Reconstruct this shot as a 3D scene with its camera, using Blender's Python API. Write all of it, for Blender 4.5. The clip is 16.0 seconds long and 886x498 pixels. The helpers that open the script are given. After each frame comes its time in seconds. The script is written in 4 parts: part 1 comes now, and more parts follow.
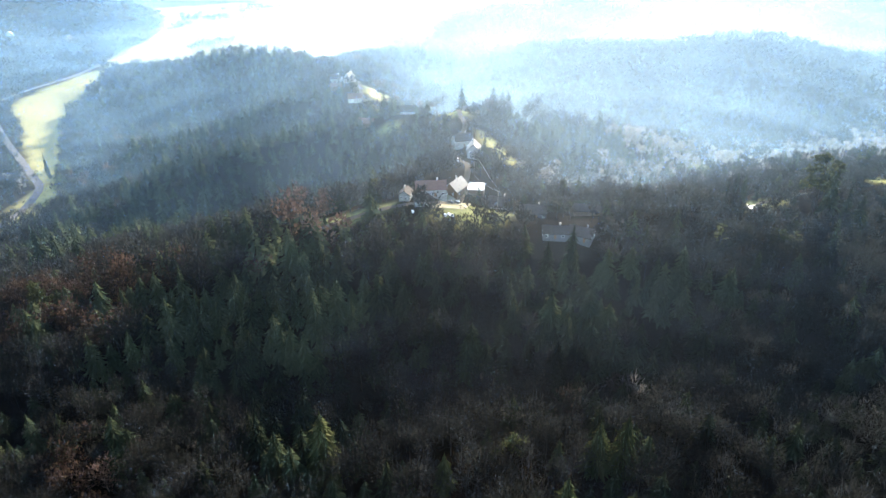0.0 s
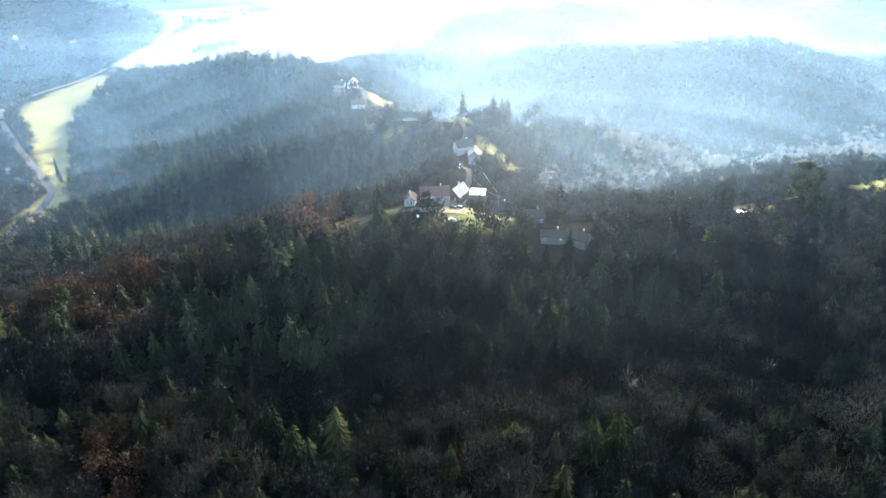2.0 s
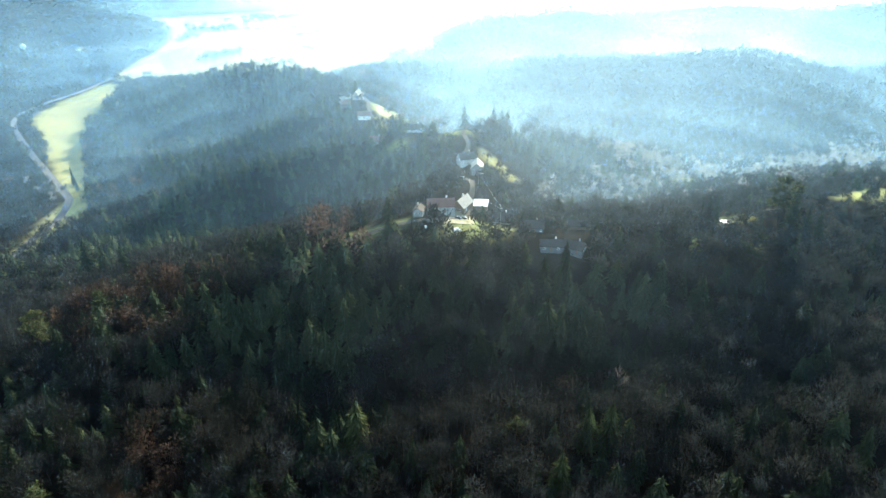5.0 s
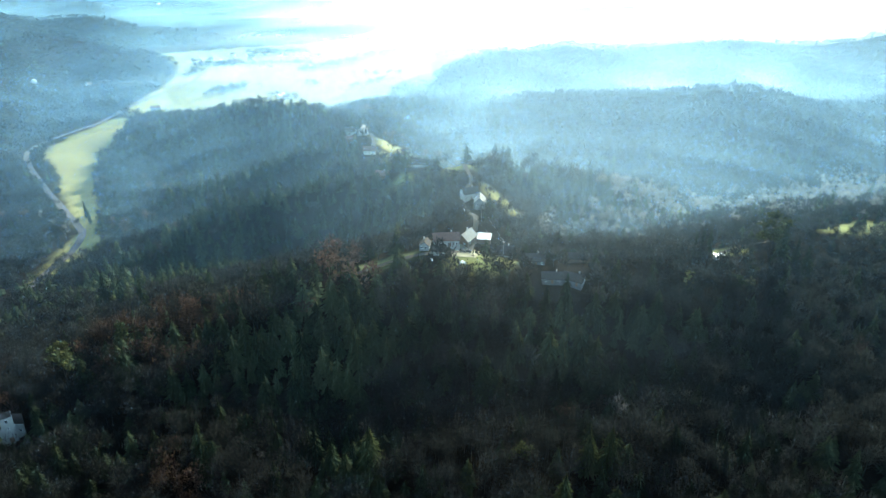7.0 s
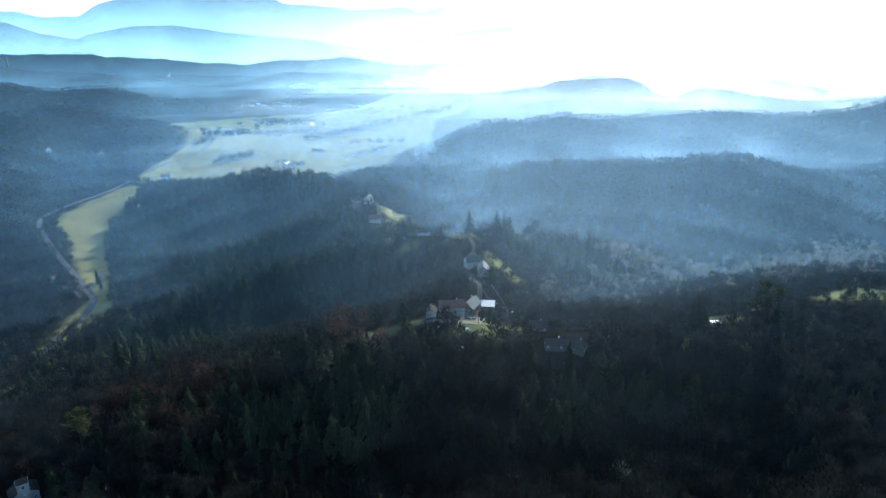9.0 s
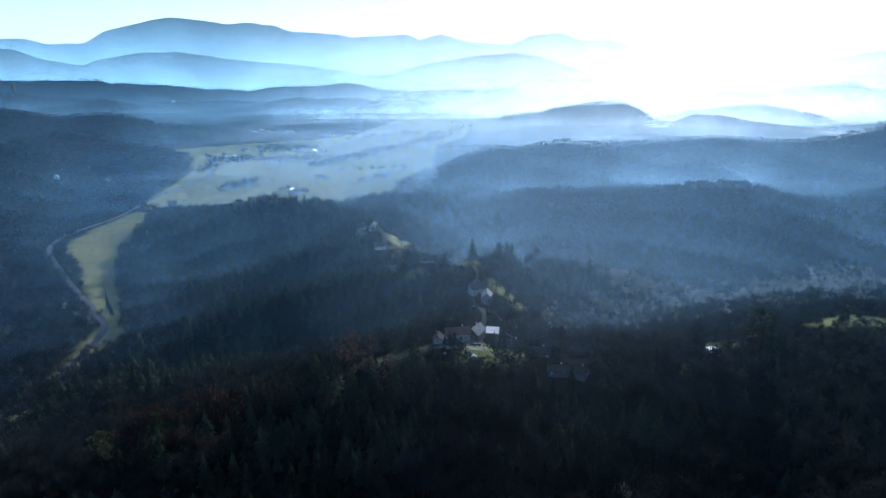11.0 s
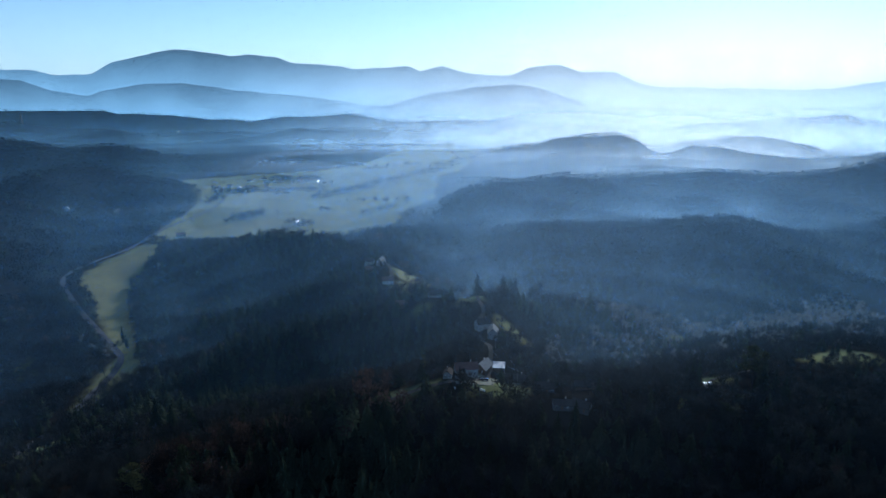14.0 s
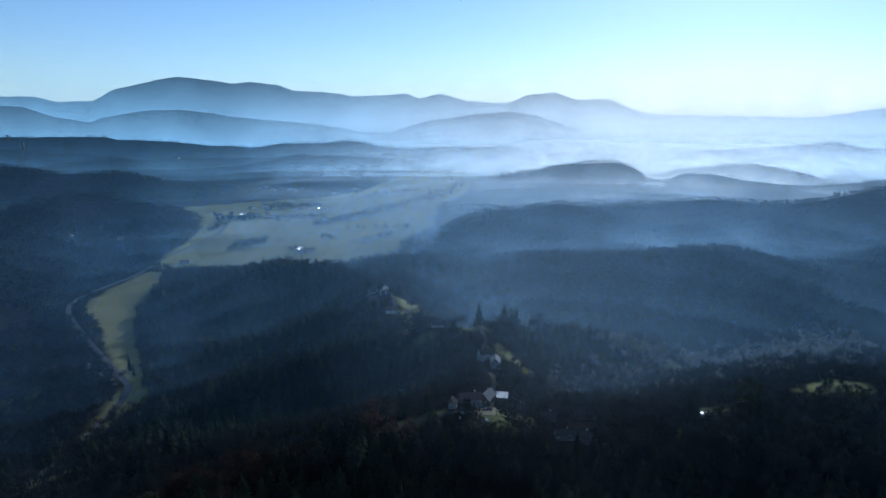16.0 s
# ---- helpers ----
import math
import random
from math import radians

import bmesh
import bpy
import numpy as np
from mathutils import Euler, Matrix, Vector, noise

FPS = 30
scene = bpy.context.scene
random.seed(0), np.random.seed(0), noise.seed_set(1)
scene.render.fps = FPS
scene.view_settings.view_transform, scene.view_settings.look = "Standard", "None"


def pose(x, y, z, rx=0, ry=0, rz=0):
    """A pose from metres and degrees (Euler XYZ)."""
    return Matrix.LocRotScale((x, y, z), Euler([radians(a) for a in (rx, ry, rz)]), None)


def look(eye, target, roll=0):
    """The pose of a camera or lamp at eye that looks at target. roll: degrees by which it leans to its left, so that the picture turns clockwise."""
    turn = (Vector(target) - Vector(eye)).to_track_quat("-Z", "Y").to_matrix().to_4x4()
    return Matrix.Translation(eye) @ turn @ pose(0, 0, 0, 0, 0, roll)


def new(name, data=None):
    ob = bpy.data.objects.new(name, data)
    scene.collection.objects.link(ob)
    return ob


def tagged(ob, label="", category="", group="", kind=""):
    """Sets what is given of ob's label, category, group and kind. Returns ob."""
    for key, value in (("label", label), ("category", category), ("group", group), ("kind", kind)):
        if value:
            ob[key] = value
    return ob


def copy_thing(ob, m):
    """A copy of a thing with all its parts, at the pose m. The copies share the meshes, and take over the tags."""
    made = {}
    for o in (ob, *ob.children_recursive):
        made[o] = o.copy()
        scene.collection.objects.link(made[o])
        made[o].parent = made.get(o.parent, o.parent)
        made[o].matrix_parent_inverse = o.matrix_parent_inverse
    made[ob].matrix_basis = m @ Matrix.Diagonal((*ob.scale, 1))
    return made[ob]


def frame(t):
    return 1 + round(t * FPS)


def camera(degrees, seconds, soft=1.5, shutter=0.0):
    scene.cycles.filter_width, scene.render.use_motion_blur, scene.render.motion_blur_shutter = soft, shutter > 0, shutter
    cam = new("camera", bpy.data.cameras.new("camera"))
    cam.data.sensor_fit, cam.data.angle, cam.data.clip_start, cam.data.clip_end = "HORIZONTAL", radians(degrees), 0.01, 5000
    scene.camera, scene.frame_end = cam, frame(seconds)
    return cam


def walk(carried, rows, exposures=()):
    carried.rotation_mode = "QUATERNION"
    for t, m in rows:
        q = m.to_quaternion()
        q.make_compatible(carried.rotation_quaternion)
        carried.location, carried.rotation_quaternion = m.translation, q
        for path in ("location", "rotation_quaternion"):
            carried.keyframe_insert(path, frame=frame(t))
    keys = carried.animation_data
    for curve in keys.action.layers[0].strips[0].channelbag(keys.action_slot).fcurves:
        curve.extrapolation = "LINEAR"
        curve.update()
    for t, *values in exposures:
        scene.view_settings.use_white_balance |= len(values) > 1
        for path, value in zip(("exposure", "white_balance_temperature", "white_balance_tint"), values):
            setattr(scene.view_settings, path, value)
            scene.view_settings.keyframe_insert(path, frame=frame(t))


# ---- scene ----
cam = camera(70.0, 16.0, soft=1.3)

# seconds, eye, target, roll
PATH = [
    (0, (2.99, -11.074, 125.056), (2.986, -9.294, 124.143), -0.1),
    (0.5, (2.686, -14.272, 126.925), (2.683, -12.492, 126.012), -0.1),
    (1, (1.921, -18.253, 129.326), (1.919, -16.474, 128.413), -0.1),
    (1.5, (1.221, -21.614, 131.318), (1.221, -19.834, 130.406), -0.1),
    (2, (0.609, -25.197, 133.477), (0.609, -23.416, 132.566), -0.1),
    (2.5, (-0.128, -28.452, 135.672), (-0.127, -26.671, 134.761), -0.1),
    (3, (-0.85, -32.066, 138.15), (-0.847, -30.285, 137.239), -0.1),
    (5.5, (-5.034, -48.598, 149.378), (-5.026, -46.81, 148.482), -0.0),
    (6, (-5.998, -51.857, 151.637), (-5.99, -50.064, 150.751), -0.0),
    (6.5, (-6.97, -55.102, 154.042), (-6.96, -53.301, 153.171), -0.0),
    (7, (-7.787, -58.714, 156.533), (-7.777, -56.891, 155.71), -0.1),
    (7.5, (-8.559, -61.757, 158.627), (-8.549, -59.914, 157.851), -0.1),
    (8, (-9.728, -65.253, 161.195), (-9.716, -63.39, 160.469), -0.1),
    (8.5, (-10.518, -68.509, 163.288), (-10.506, -66.629, 162.608), -0.1),
    (9, (-11.632, -72.017, 165.052), (-11.62, -70.121, 164.415), -0.1),
    (11.5, (-16.759, -89.289, 176.142), (-16.746, -87.369, 175.581), -0.1),
    (12, (-17.701, -92.581, 178.739), (-17.688, -90.659, 178.187), -0.1),
    (12.5, (-18.882, -95.867, 181.16), (-18.868, -93.941, 180.619), -0.0),
    (13, (-20.402, -99.628, 183.741), (-20.387, -97.699, 183.216), -0.0),
    (13.5, (-21.519, -102.977, 186.088), (-21.503, -101.043, 185.581), -0.0),
    (14, (-23.223, -107.196, 188.62), (-23.207, -105.256, 188.135), 0.0),
    (14.5, (-24.567, -110.63, 191.191), (-24.549, -108.686, 190.723), 0.0),
    (15, (-25.748, -114.318, 193.68), (-25.728, -112.368, 193.233), 0.0),
    (15.5, (-27.159, -117.984, 196.281), (-27.137, -116.031, 195.851), 0.1),
    (16, (-28.69, -121.652, 198.857), (-28.666, -119.694, 198.447), 0.1),
]
walk(cam, [(t, look(eye, target, roll)) for t, eye, target, roll in PATH],
     [(0.0, 2.7, 7450, 12), (3.0, 2.7, 7300, 9), (6.0, 2.45, 7200, -9), (7.5, 1.95, 6450, -10), (9.0, 1.05, 5800, 2), (11.5, 0.25, 5250, 8), (16.0, -0.55, 5100, 8)])

# ---- light ----
SUN_AZ, SUN_EL = 24.0, 25.0          # degrees clockwise from +y, degrees up
world = bpy.data.worlds.new("sky")
scene.world = world
world.use_nodes = True
wn = world.node_tree
sky = wn.nodes.new("ShaderNodeTexSky")
sky.sky_type = "NISHITA"
sky.sun_disc = False
sky.sun_elevation, sky.sun_rotation = radians(SUN_EL), radians(SUN_AZ)
sky.altitude, sky.air_density, sky.dust_density, sky.ozone_density = 400, 1.0, 0.25, 3.0
wn.links.new(sky.outputs[0], wn.nodes["Background"].inputs[0])
wn.nodes["Background"].inputs[1].default_value = 0.145
sun = new("sun", bpy.data.lights.new("sun", "SUN"))
sun.data.energy, sun.data.angle, sun.data.color = 5.0, radians(0.6), (1.0, 0.93, 0.82)
sun_way = Vector((math.sin(radians(SUN_AZ)) * math.cos(radians(SUN_EL)), math.cos(radians(SUN_AZ)) * math.cos(radians(SUN_EL)), math.sin(radians(SUN_EL))))
sun.matrix_world = look((0, 0, 600), Vector((0, 0, 600)) - sun_way)

rng = np.random.default_rng(7)


# ---- materials ----
def material(name):
    m = bpy.data.materials.new(name)
    m.use_nodes = True
    m.node_tree.nodes.clear()
    return m, m.node_tree.nodes, m.node_tree.links


def node(nodes, kind, **inputs):
    n = nodes.new(kind)
    for key, value in inputs.items():
        n.inputs[key.replace("_", " ")].default_value = value
    return n


def ramp(nodes, stops):
    r = nodes.new("ShaderNodeValToRGB")
    while len(r.color_ramp.elements) < len(stops):
        r.color_ramp.elements.new(0.5)
    for e, (at, c) in zip(r.color_ramp.elements, stops):
        e.position, e.color = at, (*c, 1)
    return r


def surface(name, dark, light, rough=0.85, metal=0.0, scale=1.0, bump=0.3, fine=14.0, spec=0.3):
    """A surface that runs between two colours at two scales, with a fine relief."""
    m, nd, ln = material(name)
    co = nd.new("ShaderNodeTexCoord")
    broad = node(nd, "ShaderNodeTexNoise", Scale=scale, Detail=4.0, Roughness=0.6)
    small = node(nd, "ShaderNodeTexNoise", Scale=scale * fine, Detail=3.0)
    ln.new(co.outputs["Object"], broad.inputs["Vector"]), ln.new(co.outputs["Object"], small.inputs["Vector"])
    mix = nd.new("ShaderNodeMath")
    mix.operation = "MULTIPLY_ADD"
    ln.new(small.outputs["Fac"], mix.inputs[0])
    mix.inputs[1].default_value = 0.5
    half = nd.new("ShaderNodeMath")
    half.operation = "MULTIPLY"
    ln.new(broad.outputs["Fac"], half.inputs[0])
    half.inputs[1].default_value = 0.55
    ln.new(half.outputs[0], mix.inputs[2])
    cr = ramp(nd, [(0.32, dark), (0.72, light)])
    ln.new(mix.outputs[0], cr.inputs[0])
    b = node(nd, "ShaderNodeBsdfPrincipled", Roughness=rough, Metallic=metal)
    b.inputs["Specular IOR Level"].default_value = spec
    ln.new(cr.outputs[0], b.inputs["Base Color"])
    if bump:
        bp = node(nd, "ShaderNodeBump", Strength=bump, Distance=0.05)
        ln.new(small.outputs["Fac"], bp.inputs["Height"])
        ln.new(bp.outputs[0], b.inputs["Normal"])
    out = nd.new("ShaderNodeOutputMaterial")
    ln.new(b.outputs[0], out.inputs[0])
    return m


def foliage(name, dark, light, glow):
    """Leaves or twigs: matt, letting a share of light through; each plant takes its tone from the attribute or the object."""
    m, nd, ln = material(name)
    at = nd.new("ShaderNodeAttribute")
    at.attribute_name = "tone"
    info = nd.new("ShaderNodeObjectInfo")
    geo = nd.new("ShaderNodeNewGeometry")
    a = nd.new("ShaderNodeMath")
    a.operation = "ADD"
    ln.new(at.outputs["Fac"], a.inputs[0])
    r = nd.new("ShaderNodeMath")
    r.operation = "MULTIPLY"
    ln.new(info.outputs["Random"], r.inputs[0])
    r.inputs[1].default_value = 0.5
    ln.new(r.outputs[0], a.inputs[1])
    k = nd.new("ShaderNodeMath")
    k.operation = "MULTIPLY_ADD"
    ln.new(geo.outputs["Random Per Island"], k.inputs[0])
    k.inputs[1].default_value = 0.35
    ln.new(a.outputs[0], k.inputs[2])
    cr = ramp(nd, [(0.2, dark), (1.0, light)])
    ln.new(k.outputs[0], cr.inputs[0])
    d = nd.new("ShaderNodeBsdfDiffuse")
    t = nd.new("ShaderNodeBsdfTranslucent")
    ln.new(cr.outputs[0], d.inputs["Color"]), ln.new(cr.outputs[0], t.inputs["Color"])
    mx = nd.new("ShaderNodeMixShader")
    mx.inputs[0].default_value = glow
    ln.new(d.outputs[0], mx.inputs[1]), ln.new(t.outputs[0], mx.inputs[2])
    out = nd.new("ShaderNodeOutputMaterial")
    ln.new(mx.outputs[0], out.inputs[0])
    return m


NEEDLES = foliage("spruce_needles", (0.008, 0.012, 0.008), (0.044, 0.056, 0.031), 0.30)
PINE = foliage("pine_needles", (0.020, 0.026, 0.012), (0.066, 0.072, 0.034), 0.28)
TWIGS = foliage("bare_twigs", (0.0098, 0.0112, 0.0114), (0.032, 0.0350, 0.0345), 0.30)
RUST = foliage("dry_beech_leaves", (0.016, 0.0120, 0.0100), (0.064, 0.043, 0.034), 0.32)
# frosted twigs, with the brightness of backlight put into the colour too
PALE = foliage("frosted_backlit_twigs", (0.055, 0.053, 0.048), (0.17, 0.16, 0.142), 0.40)
# darker copy of the twigs: self-shadow of dense far woods in the colour
FARWOOD_SHADED = foliage("far_bare_wood_shaded", (0.008, 0.009, 0.009), (0.022, 0.022, 0.021), 0.10)
BARK = surface("bark", (0.022, 0.018, 0.016), (0.055, 0.046, 0.039), rough=1.0, spec=0.0, scale=3)
ASPHALT = surface("worn_asphalt", (0.05, 0.05, 0.052), (0.09, 0.088, 0.085), rough=1.0, scale=0.2, fine=30, spec=0.03)
GRAVEL = surface("pale_gravel", (0.045, 0.04, 0.034), (0.085, 0.076, 0.062), rough=1.0, spec=0.0, scale=0.3, fine=40)
PLASTER = surface("white_plaster", (0.20, 0.195, 0.18), (0.30, 0.29, 0.27), scale=0.5, bump=0.1)
CREAM = surface("cream_plaster", (0.50, 0.44, 0.33), (0.68, 0.61, 0.47), scale=0.5, bump=0.1)
BOARDS = surface("brown_boards", (0.07, 0.045, 0.028), (0.16, 0.10, 0.06), scale=1.5)
ROOF_RED = surface("clay_roof", (0.10, 0.052, 0.040), (0.18, 0.10, 0.075), rough=0.95, scale=0.8, fine=20, spec=0.05)
# pale roof, its tone raised for the low sun's glare on the slopes
ROOF_PALE = surface("pale_sunlit_roof", (0.15, 0.145, 0.13), (0.24, 0.23, 0.205), rough=0.95, scale=0.6, fine=16, spec=0.04)
ROOF_GREY = surface("grey_roof", (0.040, 0.034, 0.030), (0.068, 0.058, 0.050), rough=0.95, scale=0.8, fine=20, spec=0.05)
ROOF_METAL = surface("sheet_metal_roof", (0.22, 0.225, 0.23), (0.32, 0.325, 0.33), rough=0.42, metal=0.6, scale=0.5, fine=8)
FRAME = surface("window_frame_paint", (0.50, 0.49, 0.46), (0.72, 0.71, 0.68), rough=0.5, bump=0)
DOORWOOD = surface("door_wood", (0.09, 0.05, 0.03), (0.17, 0.10, 0.06), rough=0.5)
# darker plaster that keeps these house walls from standing out
GREYWALL = surface("dark_grey_plaster", (0.07, 0.072, 0.076), (0.12, 0.122, 0.126), scale=0.4, bump=0.1)
BRICK = surface("rendered_chimney", (0.24, 0.22, 0.20), (0.40, 0.37, 0.34), scale=2)
WOODPOLE = surface("grey_pole_wood", (0.12, 0.10, 0.085), (0.22, 0.19, 0.16), scale=2)
CARWHITE = surface("white_car_paint", (0.70, 0.70, 0.70), (0.78, 0.78, 0.78), rough=0.2, bump=0, spec=0.6)
CARDARK = surface("dark_car_paint", (0.02, 0.022, 0.026), (0.03, 0.032, 0.036), rough=0.2, bump=0, spec=0.6)
TYRE = surface("tyre_rubber", (0.015, 0.015, 0.015), (0.03, 0.03, 0.03), rough=0.9)
TWINE = surface("wrapped_bale_film", (0.66, 0.67, 0.66), (0.78, 0.79, 0.78), rough=0.35, bump=0)
CABLE = surface("cable", (0.14, 0.14, 0.145), (0.22, 0.22, 0.225), rough=0.5, metal=0.7, bump=0)
# dark wooded slopes with some blue of the air put into the colour
MOUNTAIN = surface("far_hazed_mountain", (0.012, 0.024, 0.032), (0.024, 0.040, 0.050), scale=0.004, fine=30, bump=0)
GLASS, gn, gl = material("window_glass")
gb = node(gn, "ShaderNodeBsdfPrincipled", Roughness=0.08, Base_Color=(0.02, 0.025, 0.03, 1))
gb.inputs["Specular IOR Level"].default_value = 0.8
gl.new(gb.outputs[0], gn.new("ShaderNodeOutputMaterial").inputs[0])


def ground_material():
    m, nd, ln = material("hill_ground")
    geo = nd.new("ShaderNodeNewGeometry")
    broad = node(nd, "ShaderNodeTexNoise", Scale=0.02, Detail=5.0, Roughness=0.6)
    small = node(nd, "ShaderNodeTexNoise", Scale=0.6, Detail=5.0, Roughness=0.7)
    for n in (broad, small):
        ln.new(geo.outputs["Position"], n.inputs["Vector"])
    both = nd.new("ShaderNodeMix")
    both.inputs["Factor"].default_value = 0.5
    ln.new(broad.outputs["Fac"], both.inputs["A"]), ln.new(small.outputs["Fac"], both.inputs["B"])
    # floor under the trees near black, so gaps between crowns look shaded
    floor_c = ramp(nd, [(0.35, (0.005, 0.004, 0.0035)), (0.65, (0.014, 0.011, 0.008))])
    dry_c = ramp(nd, [(0.35, (0.112, 0.108, 0.042)), (0.65, (0.185, 0.176, 0.078))])
    green_c = ramp(nd, [(0.35, (0.078, 0.086, 0.034)), (0.65, (0.155, 0.162, 0.072))])
    turned = nd.new("ShaderNodeMapping")
    turned.inputs["Scale"].default_value, turned.inputs["Rotation"].default_value = (0.011, 0.0035, 0), (0, 0, radians(-62))
    ln.new(geo.outputs["Position"], turned.inputs["Vector"])
    plots = node(nd, "ShaderNodeTexVoronoi", Scale=1.0)
    ln.new(turned.outputs[0], plots.inputs["Vector"])
    hue = nd.new("ShaderNodeSeparateColor")
    ln.new(plots.outputs["Color"], hue.inputs[0])
    tilt = nd.new("ShaderNodeMath")
    tilt.operation = "MULTIPLY_ADD"
    ln.new(hue.outputs[0], tilt.inputs[0])
    tilt.inputs[1].default_value = 0.30
    shift = nd.new("ShaderNodeMath")
    shift.operation = "SUBTRACT"
    ln.new(both.outputs["Result"], shift.inputs[0])
    shift.inputs[1].default_value = 0.15
    ln.new(shift.outputs[0], tilt.inputs[2])
    for c in (floor_c, green_c):
        ln.new(both.outputs["Result"], c.inputs[0])
    ln.new(tilt.outputs[0], dry_c.inputs[0])
    dry, green = nd.new("ShaderNodeAttribute"), nd.new("ShaderNodeAttribute")
    dry.attribute_name, green.attribute_name = "dry", "green"
    m1, m2 = nd.new("ShaderNodeMixRGB"), nd.new("ShaderNodeMixRGB")
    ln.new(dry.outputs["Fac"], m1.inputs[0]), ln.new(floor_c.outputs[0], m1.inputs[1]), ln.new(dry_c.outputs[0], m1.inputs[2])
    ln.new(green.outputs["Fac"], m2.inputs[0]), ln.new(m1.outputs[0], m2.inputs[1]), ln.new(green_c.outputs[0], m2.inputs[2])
    b = node(nd, "ShaderNodeBsdfPrincipled", Roughness=1.0)
    b.inputs["Specular IOR Level"].default_value = 0.0
    ln.new(m2.outputs[0], b.inputs["Base Color"])
    bp = node(nd, "ShaderNodeBump", Strength=0.6, Distance=0.4)
    ln.new(small.outputs["Fac"], bp.inputs["Height"]), ln.new(bp.outputs[0], b.inputs["Normal"])
    ln.new(b.outputs[0], nd.new("ShaderNodeOutputMaterial").inputs[0])
    return m


# ---- the lie of the land ----
BASE = -85.0
RIDGES = []                           # width across, crest points x, y, z


def ridge(width, *crest):
    RIDGES.append((width, np.array(crest, float)))


ridge(175, (-235, 215, -44), (-170, 232, -30), (-90, 262, -17), (-14, 280, -9), (60, 262, -9), (150, 266, 2), (250, 325, -3), (330, 360, -14), (430, 420, -36))
ridge(150, (-160, 155, -46), (-40, 142, -42), (60, 140, -37), (160, 152, -34), (270, 190, -34))
ridge(112, (-14, 285, -8), (14, 350, -9), (20, 400, -12), (12, 470, -16), (-30, 492, -18), (-80, 560, -26), (-95, 640, -30), (-140, 725, -30), (-200, 785, -26), (-262, 800, -22), (-347, 840, -42), (-430, 905, -68))
ridge(62, (-70, 500, -26), (-114, 490, -31), (-150, 476, -37), (-196, 472, -44), (-222, 462, -54), (-252, 444, -67), (-272, 424, -80))
ridge(66, (-85, 600, -28), (-114, 592, -33), (-160, 600, -33), (-191, 592, -42), (-221, 575, -53), (-248, 560, -57), (-273, 540, -60), (-298, 520, -74))
ridge(90, (14, 468, -12), (75, 510, -22), (141, 525, -40), (205, 548, -64))
ridge(120, (-95, 640, -30), (-90, 800, -46), (-112, 962, -56), (-69, 955, -54), (-16, 945, -50), (19, 930, -58), (47, 915, -68), (74, 900, -84))
ridge(190, (60, 1120, -88), (52, 990, -62), (99, 960, -43), (142, 920, -34), (202, 890, -27), (267, 860, -21), (353, 850, -15), (393, 860, -10), (450, 868, -15), (520, 875, -30), (600, 885, -46), (700, 905, -50), (800, 960, -40), (1100, 1040, -10))
ridge(170, (-60, 1245, -92), (-12, 1230, -68), (45, 1250, -48), (87, 1290, -33), (129, 1345, -11), (203, 1400, -12), (379, 1440, -17), (509, 1450, -16), (636, 1450, -6), (722, 1450, -11), (894, 1450, -14), (1034, 1450, 10), (1200, 1460, 33), (1600, 1600, 48))
ridge(90, (-10, 1822, -78), (120, 1835, -76))
ridge(230, (300, 2480, -92), (420, 2750, -47), (560, 2850, -33), (700, 2887, -7), (797, 2890, 3), (906, 2890, -29), (985, 2880, -90))
ridge(240, (1010, 2790, -86), (1084, 2790, -41), (1212, 2780, -21), (1341, 2780, -11), (1445, 2780, -5), (1552, 2760, -33), (1700, 2700, -76))
ridge(300, (1750, 2300, -55), (2100, 2350, -25), (2700, 2500, 15))
ridge(130, (440, 730, -86), (527, 769, -78), (560, 772, -66), (600, 776, -70), (640, 778, -56), (800, 800, -34), (1050, 830, -6))
ridge(190, (-560, 220, -26), (-650, 480, -22), (-790, 750, -14), (-900, 1000, -16), (-980, 1217, -12), (-950, 1500, 4), (-827, 1530, -24), (-713, 1530, -50), (-640, 1555, -74))
ridge(300, (-2500, 2250, 35), (-1800, 2300, 9), (-1250, 2350, -25), (-950, 2280, -80))
ridge(300, (-2600, 3600, 14), (-2217, 3600, -10), (-1799, 3600, -50), (-1227, 3600, -38), (-917, 3600, -29), (-561, 3600, -6), (-338, 3600, -16), (-128, 3590, -64), (-40, 3560, -90))
ridge(260, (-2930, 4200, 77), (-2558, 4200, 63), (-1996, 4200, 51), (-1773, 4200, 23), (-1435, 4200, -7), (-1132, 4200, 5), (-828, 4200, 23), (-524, 4200, 31), (-221, 4200, -5), (84, 4200, 0), (389, 4200, 3), (619, 4200, -20), (774, 4200, -80))
ridge(300, (810, 4000, -37), (1176, 4000, -31), (1544, 4000, -37), (1909, 4000, -7), (2274, 4000, 19), (2567, 4000, 35), (2898, 4000, -5))



def lattice(ix, iy, seed):
    v = np.sin(ix * 127.1 + iy * 311.7 + seed * 74.7) * 43758.5453
    return v - np.floor(v)


def value_noise(x, y, size, seed=0):
    x, y = np.asarray(x, float) / size, np.asarray(y, float) / size
    ix, iy = np.floor(x), np.floor(y)
    fx, fy = x - ix, y - iy
    fx, fy = fx * fx * (3 - 2 * fx), fy * fy * (3 - 2 * fy)
    a, b = lattice(ix, iy, seed), lattice(ix + 1, iy, seed)
    c, d = lattice(ix, iy + 1, seed), lattice(ix + 1, iy + 1, seed)
    return (a * (1 - fx) + b * fx) * (1 - fy) + (c * (1 - fx) + d * fx) * fy - 0.5


